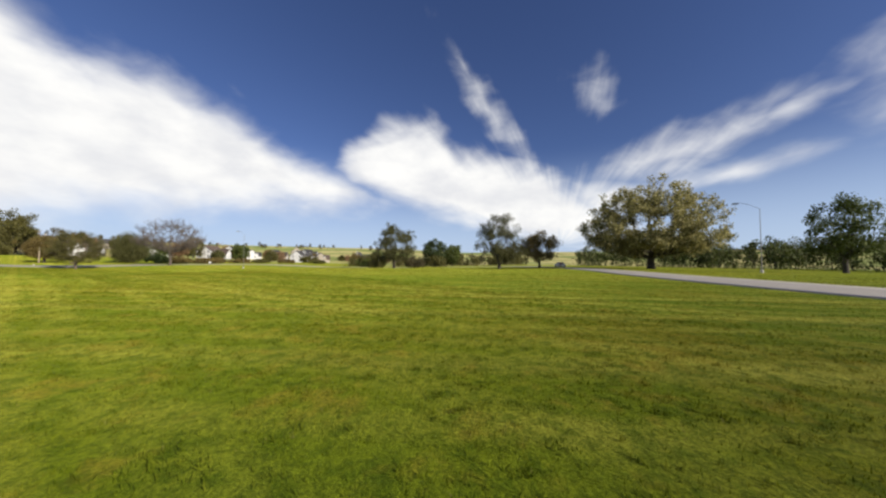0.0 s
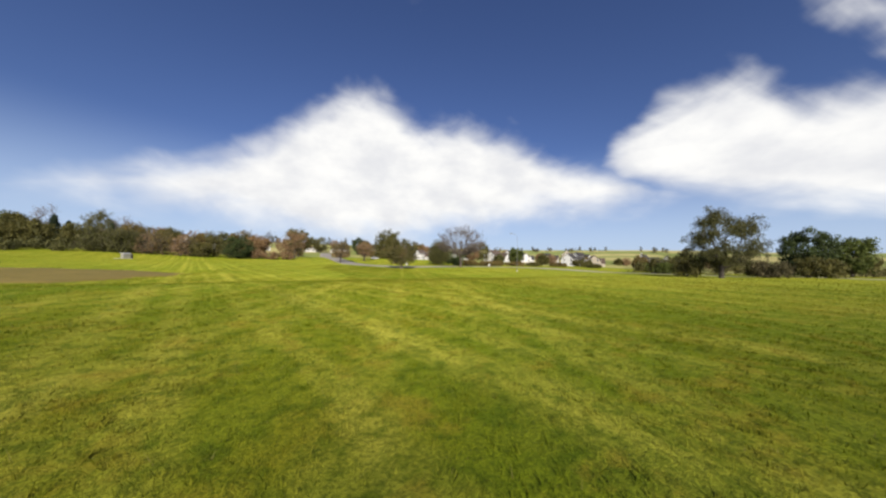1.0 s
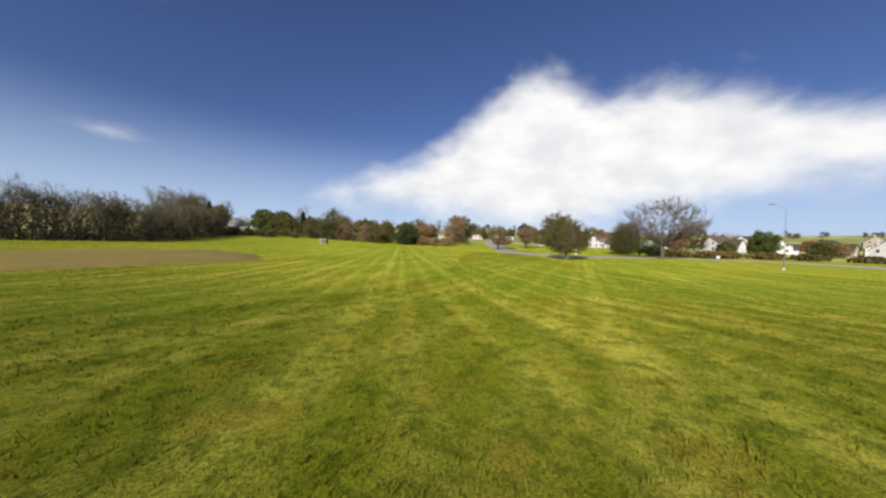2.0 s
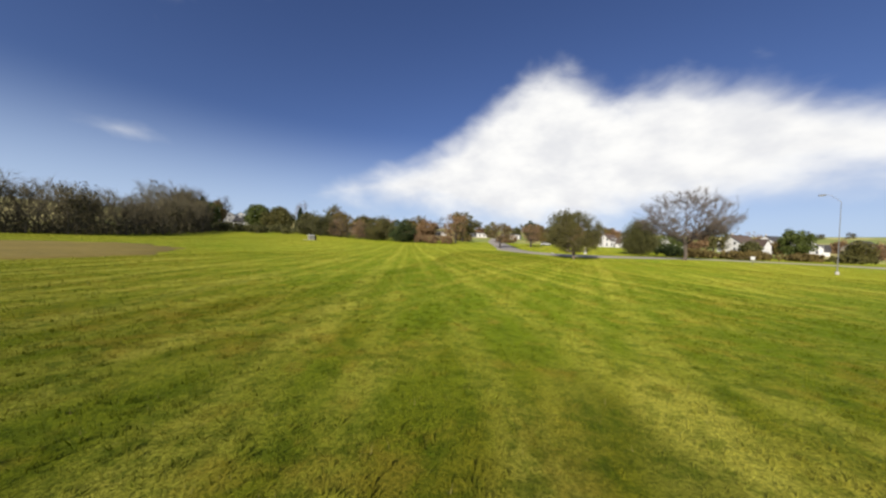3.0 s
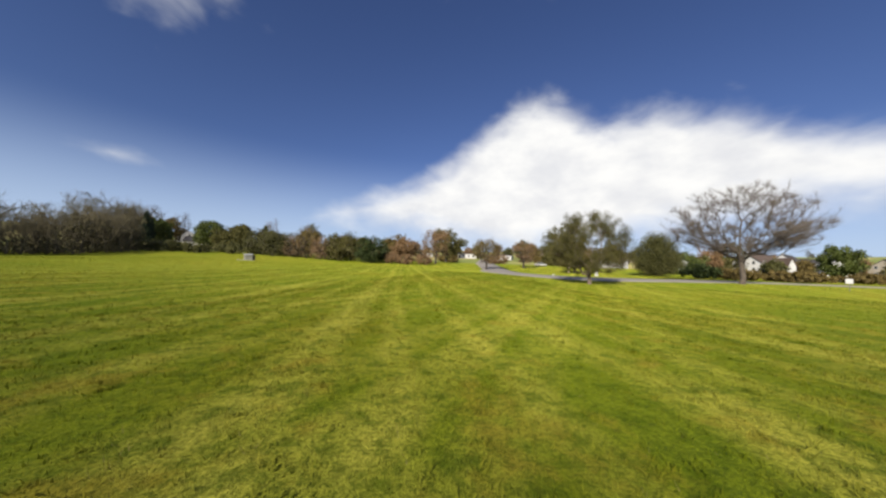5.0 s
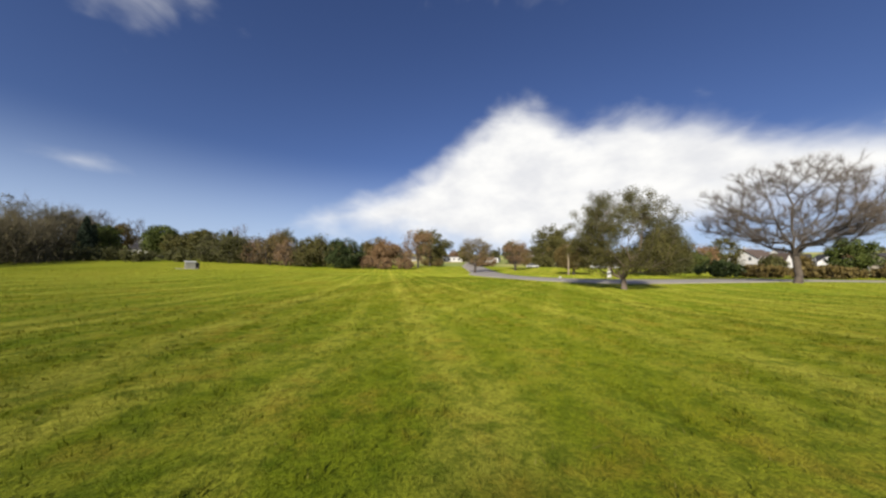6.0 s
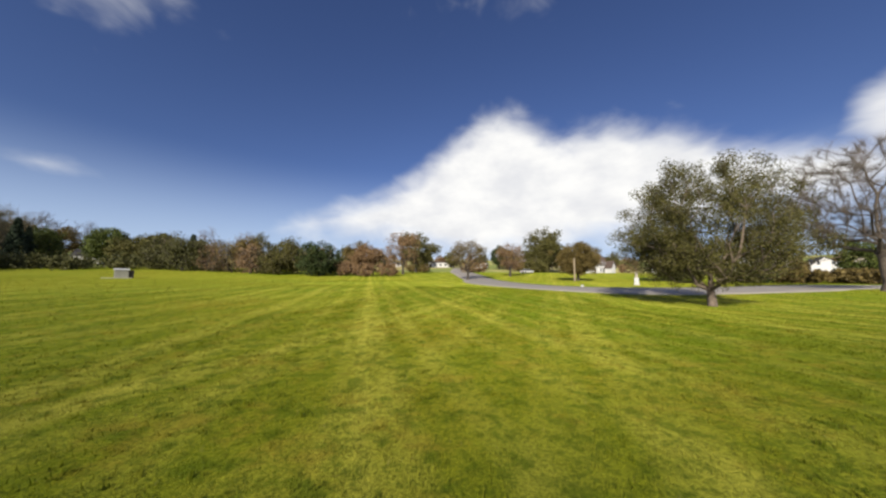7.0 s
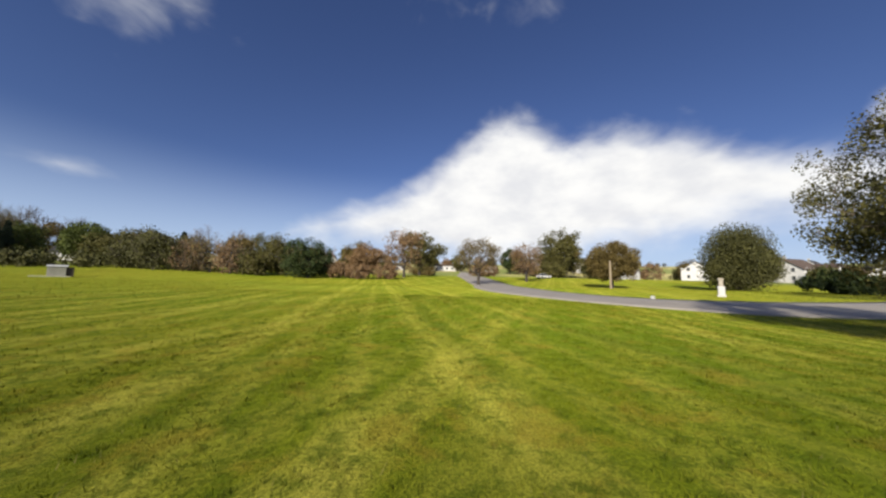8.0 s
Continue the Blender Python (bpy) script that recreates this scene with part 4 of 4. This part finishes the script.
tree("tree", 34, 118, 9.1, 8.4, 1.6, "thin-leaved pinkish brown tree by the road", 55, M_bark, M_leaf_red, count=200, each=14, size=0.17, spread=0.5, thick=0.28, flat=0.55, twig=8, twig_len=0.9, group=LT, twig_mat=M_twig_pink)
tree("tree", 61.9, 158.4, 18.6, 16.5, 3.0, "tall full green tree with a paler top", 56, M_bark, M_leaf_olive, count=260, each=34, size=0.34, spread=0.9, thick=0.5, group=LT)
tree("tree", 42.0, 98, 8.2, 8.4, 1.6, "round dark bronze park tree", 57, M_bark, M_leaf_bronze, count=300, each=62, size=0.15, spread=0.45, thick=0.28, group=LT, fill=0.7)
tree("tree", 9.2, 150, 14.6, 14, 2.4, "full olive-green tree beyond the lawn", 59, M_bark, M_leaf_olive, count=200, each=36, size=0.32, spread=0.8, thick=0.4, group=LT)
tree("tree", -16.1, 179, 13.7, 13, 2.2, "round olive-brown tree beyond the lawn", 60, M_bark, M_leaf_bronze, count=180, each=30, size=0.34, spread=0.8, thick=0.4, group=LT)
tree("bare_tree", -3.3, 200, 15, 11, 3, "slender leafless tree beyond the lawn", 61, M_bark, None, count=260, thick=0.3, thin=0.02, twig=7, twig_len=1.3, group=LT)
tree("tree", 115, 97, 10, 8.5, 1.6, "dark green tree near houses", 62, M_bark, M_leaf_green, count=160, each=40, size=0.28, spread=0.6, thick=0.3, group=LT)
tree("tree", -93, 260, 19.5, 15, 3, "tall grey-green tree above brown thickets", 63, M_bark, M_leaf_olive, count=220, each=26, size=0.34, spread=0.9, thick=0.4, twig=4, group=LT)
tree("tree", -94, 152, 12.5, 11.5, 1.6, "bright olive-green spreading tree", 64, M_bark, M_leaf_green, count=220, each=40, size=0.36, spread=0.9, thick=0.4, group=LT, fill=0.7)
tree("tree", -82, 150, 10.4, 13, 1.4, "bright olive-green bushy tree", 65, M_bark, M_leaf_olive, count=220, each=40, size=0.36, spread=0.9, thick=0.4, group=LT, fill=0.7)
for n, (tx, ty, th, tw, leaf, text) in enumerate([
    (-133, 172, 12, 11, M_leaf_green, "dark green tree at the woodland edge"), (-76, 170, 10.5, 11, M_leaf_olive, "olive tree above brown thickets"), (-97, 178, 13, 11, M_leaf_olive, "tall olive tree at the woodland edge"),
    (-146, 180, 13, 11, M_leaf_bronze, "brown-leaved tree at the woodland edge"), (-140, 186, 14, 12, M_leaf_bronze, "brown-leaved tree at the woodland edge"), (-104, 190, 13, 9, M_leaf_green, "green tree beside a white house"),
    (-58, 168, 13, 11, M_leaf_bronze, "brown-leaved tree above thickets"), (-46, 172, 12, 11, M_leaf_olive, "olive tree above brown thickets"), (-34, 176, 11, 10, M_leaf_bronze, "brown-leaved tree above thickets")]):
    tree("tree", tx, ty, th, tw, 1.2, text, 400 + n, M_bark, leaf, count=170, each=30, size=0.34, spread=0.8, thick=0.35, group=LT, low=0.6, fill=0.7, twig=3)
tree("tree", 75, 178, 13, 14, 2, "olive tree beyond the road", 66, M_bark, M_leaf_olive, count=180, each=34, size=0.36, spread=0.9, thick=0.4, group=LT)
shrub("round_bush", 60.2, 92, 10.6, 8.8, "large rounded dark olive bush", 71, M_leaf_bush, "large bushes", size=0.13, each=120, count=420)
tree("evergreen_tree", -16.6, 118.4, 8.8, 11.0, 0.9, "broad rounded deep green evergreen tree", 72, M_bark, M_leaf_deep, count=240, each=46, size=0.2, spread=0.5, thick=0.25, group="evergreens", flat=0.4, low=0.8, fill=0.8)
for n, (cx, cy, ch, cw) in enumerate([(-125, 156, 14.5, 6), (-86, 181, 13, 7), (-80, 176, 11, 6), (-70, 190, 12, 6), (-131, 165, 12, 5), (-150, 175, 14, 6)]):
    conifer("evergreen_tree", cx, cy, ch, cw, "dark pointed evergreen among woodland", 80 + n, "evergreens")

tree("tree", 58.8, 206, 13.5, 9, 1.6, "round dark green tree beyond the road", 67, M_bark, M_leaf_deep, count=160, each=34, size=0.32, spread=0.7, thick=0.35, group=LT, fill=0.7)
tree("bare_tree", -100, 214, 20, 11, 4, "tall leafless tree behind brown thickets", 68, M_bark, None, count=300, thick=0.34, thin=0.022, twig=8, twig_len=1.5, group=LT, twig_mat=M_twig_pink)
tree("bare_tree", -63, 178, 16, 11, 3, "tall pinkish leafless tree behind thickets", 69, M_bark, None, count=300, thick=0.34, thin=0.022, twig=8, twig_len=1.4, group=LT, twig_mat=M_twig_pink)
for n in range(4):
    tree("bare_tree", -172 + n * 8.5, 192 + (n % 2) * 9, 21.0 - (n == 3) * 2, 13, 4, "tall grey leafless tree above dark woodland", 440 + n, M_bark, None, count=300, thick=0.4, thin=0.025, twig=8, twig_len=1.6, group=LT)

# brown and olive trees among the houses beyond the park
rng_v = np.random.default_rng(77)
for n in range(46):
    bearing, away = radians(-20 + 108 * (n + rng_v.uniform(0, 1)) / 46), rng_v.uniform(165, 290)
    slope = bearing > radians(48)
    vx, vy, vh = 5 + away * math.sin(bearing), 15 + away * math.cos(bearing), rng_v.uniform(5, 7.5) if slope else rng_v.uniform(7.5, 13)
    leaf, text = ((M_leaf_bronze, "brown-leaved tree among houses"), (M_leaf_red, "reddish brown tree among houses"), (M_leaf_olive, "olive tree among houses"), (M_leaf_red, "thin reddish tree among houses"), (M_leaf_bush, "dark green tree among houses"))[n % 5]
    tree("tree", vx, vy, vh, vh * rng_v.uniform(0.8, 1.15), vh * 0.14, text, 600 + n, M_bark, leaf, count=110, each=9 if n % 5 == 3 else 20, size=0.42, spread=0.85, thick=0.03 * vh, thin=0.02,
         group="trees among the houses", low=0.6, fill=0.6, twig=8 if n % 5 == 3 else 2, twig_mat=M_twig_pink)

# shrubs and thickets, each by place, height, width and kind
SHRUBS = [
    (84, 112, 7.2, 11, M_leaf_green, "dark green rounded bush"),
    (-5.3, 117.4, 3.4, 6.0, M_leaf_red, "low reddish brown shrub"), (0.5, 118.5, 3.2, 5.5, M_leaf_red, "low reddish brown shrub"), (-10, 119, 3.8, 5.5, M_leaf_red, "low reddish brown shrub"),
    (84.5, 6.1, 6.8, 7.0, M_leaf_olive, "olive bush beside a tall tree"), (91, -8, 4.2, 9.0, M_brush, "brown thicket beside a tall tree"),
    (80, 78, 2.3, 9.0, M_leaf_bronze, "low brown hedge bush"), (88, 84, 2.4, 9.0, M_leaf_bronze, "low brown hedge bush"), (97, 80, 2.2, 9.0, M_leaf_bronze, "low brown hedge bush"), (61.5, 80.5, 3.0, 7.0, M_leaf_deep, "dark green hedge bush"), (67, 77.5, 2.3, 7.5, M_leaf_bronze, "low brown hedge bush"), (73, 74, 2.2, 8.0, M_leaf_bronze, "low brown hedge bush"),
    (106, 76, 2.2, 8.0, M_leaf_olive, "low olive hedge bush"), (120, 72, 2.1, 9.0, M_leaf_bronze, "low brown hedge bush"), (133, 62, 2.2, 10.0, M_leaf_olive, "low olive hedge bush"),
    (28, 143, 4.5, 7, M_leaf_red, "reddish shrub by the road"), (33, 150, 4.5, 8, M_leaf_red, "reddish shrub by the road"), (54, 147, 5, 9, M_leaf_olive, "olive shrub by the road"),
    (103, -14, 5.0, 10.0, M_leaf_olive, "olive thicket under park trees"), (124, -6, 4.5, 12.0, M_leaf_green, "green thicket under park trees"), (118, 24, 4.0, 9.0, M_leaf_green, "green bush in front of houses"),
    (140, 30, 4.0, 10.0, M_leaf_olive, "olive bush in front of houses"), (148, 44, 4.0, 9.0, M_leaf_green, "green bush in front of houses"), (152, 80, 4.5, 12.0, M_leaf_olive, "olive bush in front of houses"),
    (-20, 172, 5.0, 12.0, M_leaf_red, "reddish thicket before low buildings"), (12, 190, 4.5, 12, M_leaf_bronze, "brown thicket before low buildings"), (66, 185, 5, 14, M_leaf_bronze, "brown thicket beyond trees"),
]
for n, (sx, sy, sh, sw, leaf, text) in enumerate(SHRUBS):
    shrub("shrub", sx, sy, sh, sw, text, 100 + n, leaf, "shrubs round the park", size=0.13 + 0.0009 * math.hypot(sx, sy - 20), each=12 if leaf is M_leaf_red else 34, count=120, twig=12 if leaf is M_leaf_red else 3, twig_mat=M_twig_pink if leaf is M_leaf_red else None)


# brown thickets with pale twigs behind the evergreen
rng_t = np.random.default_rng(7)
for n in range(11):
    tx, ty = -25 - n * 3.2 + rng_t.normal(0, 1.2), 123 + rng_t.normal(0, 2.2)
    shrub("thicket", tx, ty, rng_t.uniform(5.6, 10.2), rng_t.uniform(5.5, 8), "tall leafy green thicket" if n < 2 or n > 6 else "tall pinkish brown thicket, half leafless", 200 + n, M_leaf_olive if n < 2 else M_leaf_bush if n > 6 else (M_leaf_red, M_leaf_bronze, M_brush)[n % 3], "thickets along the field edge",
          size=0.22, each=30 if n < 2 or n > 6 else 10, count=130, twig=12, twig_mat=M_twig_pink if n % 2 else M_twig)


def woodland(name, edge, depth, count, low, high, label, seed, leafy=0.25, green=M_brush):
    """A belt of close-standing leafless trees with some green undergrowth, as one mesh."""
    rng = np.random.default_rng(seed)
    line = spline(edge, 20)
    base = 0
    parts_made = []
    for i in range(count):
        p = line[rng.integers(len(line))] + 0.0
        away = p - np.array([0, 30.0])
        away /= np.linalg.norm(away)
        p = p + away * depth * rng.uniform(0, 1) ** 1.5 + rng.normal(0, 1.0, 2)
        h = rng.uniform(low, high)
        P, A, tips = grow(rng, h, h * rng.uniform(0.42, 0.6), h * 0.22, 36, 0.55, 0, h / 8, 0.1, 7, 0.3, 0.5)
        off = np.array([p[0], p[1], gz(*p) - 0.1])
        V, F = limbs(P, A, tips, 0.012 * h, 0.014)
        parts_made.append((V + off, F, 0))
        V, F = twigs(rng, P, A, tips, 11, h * 0.13, 0.016, 0.6)
        parts_made.append((V + off, F, 1))
        if rng.random() < leafy:
            V, F = leaves(rng, P[tips], 10, 0.6, 0.3)
            parts_made.append((V + off, F, 2))
        q = p + rng.normal(0, 2, 2)
        m = 20
        c = np.stack([q[0] + rng.normal(0, 1.8, m), q[1] + rng.normal(0, 1.8, m), np.abs(rng.normal(0, 1.6, m)) + 0.2], 1)
        c[:, 2] += ground_z(c[:, 0], c[:, 1])
        V, F = leaves(rng, c, 4, 0.4, 0.28)
        parts_made.append((V, F, 2))
    verts, faces, slot = [], [], []
    for V, F, s in parts_made:
        verts.append(V)
        faces.append(F + base)
        slot.append(s)
        base += len(V)
    groups = []
    for size in (4, 3):
        for s in (0, 1, 2):
            pick = [f for f, k in zip(faces, slot) if k == s and f.shape[1] == size]
            if pick:
                groups.append((np.concatenate(pick), s))
    me = mesh_of(name, np.concatenate(verts), [g for g, _ in groups], [M_wood_bark, M_wood_twig, green], [s for _, s in groups])
    return tagged(new(name, me), label, "woodland", kind="stuff")


woodland("woodland", [(-86, 36), (-87, 60), (-88, 80), (-90, 98), (-93, 116)], 40, 225, 10.0, 13.8, "belt of leafless brown woodland along the field", 9, 0.12)
woodland("woodland", [(-120, 126), (-126, 146), (-138, 166), (-160, 190)], 30, 60, 15, 21, "tall leafless woodland behind the field", 11, 0.1)
woodland("woodland", [(-108, 122), (-92, 121), (-76, 120), (-58, 120)], 22, 60, 1.6, 3.0, "low olive thickets at the field edge", 18, 0.95, M_leaf_bush)
woodland("woodland", [(30, -118), (62, -116), (95, -98), (125, -74)], 26, 84, 6, 9.5, "dark dense woodland beyond the road", 12, 0.95, M_leaf_green)
woodland("woodland", [(112, 34), (132, 12), (140, -18), (136, -50)], 16, 46, 4, 7, "low green thickets beyond park trees", 17, 0.95, M_leaf_olive)
woodland("woodland", [(150, -40), (158, -10), (170, 20)], 30, 22, 6, 9, "low woodland beyond park trees", 13, 0.7)
woodland("woodland", [(-140, -30), (-108, 8), (-86, 36)], 30, 30, 8.5, 12.5, "belt of leafless woodland beside the field", 14, 0.12)
woodland("far_trees", [(-180, 330), (-90, 380), (20, 420), (120, 430), (230, 400)], 60, 60, 7, 12, "distant line of trees on the hill", 15, 0.8)
woodland("far_trees", [(230, 400), (330, 330), (400, 240), (440, 130), (450, 0)], 60, 60, 5, 8, "scattered distant trees on the hill", 16, 0.8)


# ---- the turf's own blades ----
PASSAGE = spline([(-36, -44), (-24, -37), (-14, -26), (-6, -12), (0, 0), (4, 18), (6, 36), (9, 52), (13, 66)], 40)


def off_paving(p, rng):
    """True where the lawn is neither road nor bare dirt, with a ragged fringe."""
    road = spline(ROAD, 30)
    clear = np.ones(len(p), bool)
    for k in range(0, len(p), 20000):
        q = p[k:k + 20000]
        clear[k:k + 20000] = ((q[:, None] - road[None, ::3]) ** 2).sum(2).min(1) > (3.72 + 0.5 * rng.uniform(0, 1, len(q))) ** 2
    c, s = math.cos(radians(105)), math.sin(radians(105))
    u, v = p[:, 0] + 32.5, p[:, 1] - 16
    inside = ((u * c + v * s) / 16.5) ** 2 + ((v * c - u * s) / 10.5) ** 2
    return clear & ((inside > 0.60 + 0.5 * rng.uniform(0, 1, len(p)) ** 2) | (rng.uniform(0, 1, len(p)) < 0.3))


def turf(name, count, near, far, each, tall, broad, lean, mat, label, seed):
    """Grass blades between two distances from the flown passage, in uneven tufts."""
    rng = np.random.default_rng(seed)
    d = np.gradient(PASSAGE, axis=0)
    d /= np.linalg.norm(d, axis=1)[:, None]
    if far <= 30:
        k = rng.integers(0, len(PASSAGE), count)
        away = rng.uniform(near, far, count) * rng.choice([-1, 1], count)
        p = PASSAGE[k] + d[k] * rng.uniform(-0.5, 0.5, (count, 1)) + np.stack([d[k][:, 1], -d[k][:, 0]], 1) * away[:, None]
    else:
        r, a = far * np.sqrt(rng.uniform(0, 1, count)), rng.uniform(0, 2 * np.pi, count)
        p = np.stack([r * np.sin(a), 25 + r * np.cos(a)], 1)
        gap = np.full(count, 1e9)
        for q in PASSAGE[::8]:
            gap = np.minimum(gap, ((p - q) ** 2).sum(1))
        p = p[gap > near ** 2]
    thick = np.sin(p[:, 0] * 3.1 + 0.7 * np.sin(p[:, 1] * 2.3)) + np.sin(p[:, 1] * 3.7 + 1.1 * np.sin(p[:, 0] * 1.9)) + rng.normal(0, 1.1, len(p)) > -1.1
    p = p[thick]
    p = p[off_paving(p, rng)]
    root = np.column_stack([p, ground_z(p[:, 0], p[:, 1])])
    n = len(root) * each
    c = np.repeat(root, each, 0)
    c[:, :2] += rng.normal(0, 0.03, (n, 2))
    a = rng.uniform(0, 2 * np.pi, n)
    u = np.stack([np.cos(a), np.sin(a), np.zeros(n)], 1)
    h = tall * rng.uniform(0.45, 1.3, (n, 1))
    tip = c + np.stack([-np.sin(a), np.cos(a), np.zeros(n)], 1) * h * rng.normal(0, lean, (n, 1)) + h * [[0, 0, 1]]
    w = broad * rng.uniform(0.6, 1.4, (n, 1))
    V = np.stack([c - u * w - [0, 0, 0.01], c + u * w - [0, 0, 0.01], tip], 1).reshape(-1, 3)
    return tagged(new(name, mesh_of(name, V, [np.arange(n * 3).reshape(-1, 3)], [mat])), label, "grass", kind="stuff")


turf("grass", 215000, 0, 7, 3, 0.040, 0.0060, 0.8, M_blade, "short uneven green lawn grass blades", 301)
turf("grass", 150000, 6, 24, 2, 0.042, 0.012, 0.5, M_blade, "short green lawn grass beside the flown strip", 302)
turf("grass", 240000, 22, 105, 1, 0.058, 0.034, 0.25, M_blade, "short green lawn grass farther off", 303)
turf("dry_grass", 14000, 0, 7, 2, 0.04, 0.003, 1.4, M_straw, "dry straw-coloured blades in the lawn", 304)
turf("coarse_grass", 16000, 0, 8, 10, 0.036, 0.0110, 1.6, M_blade, "coarse taller grass tufts in the lawn", 305)
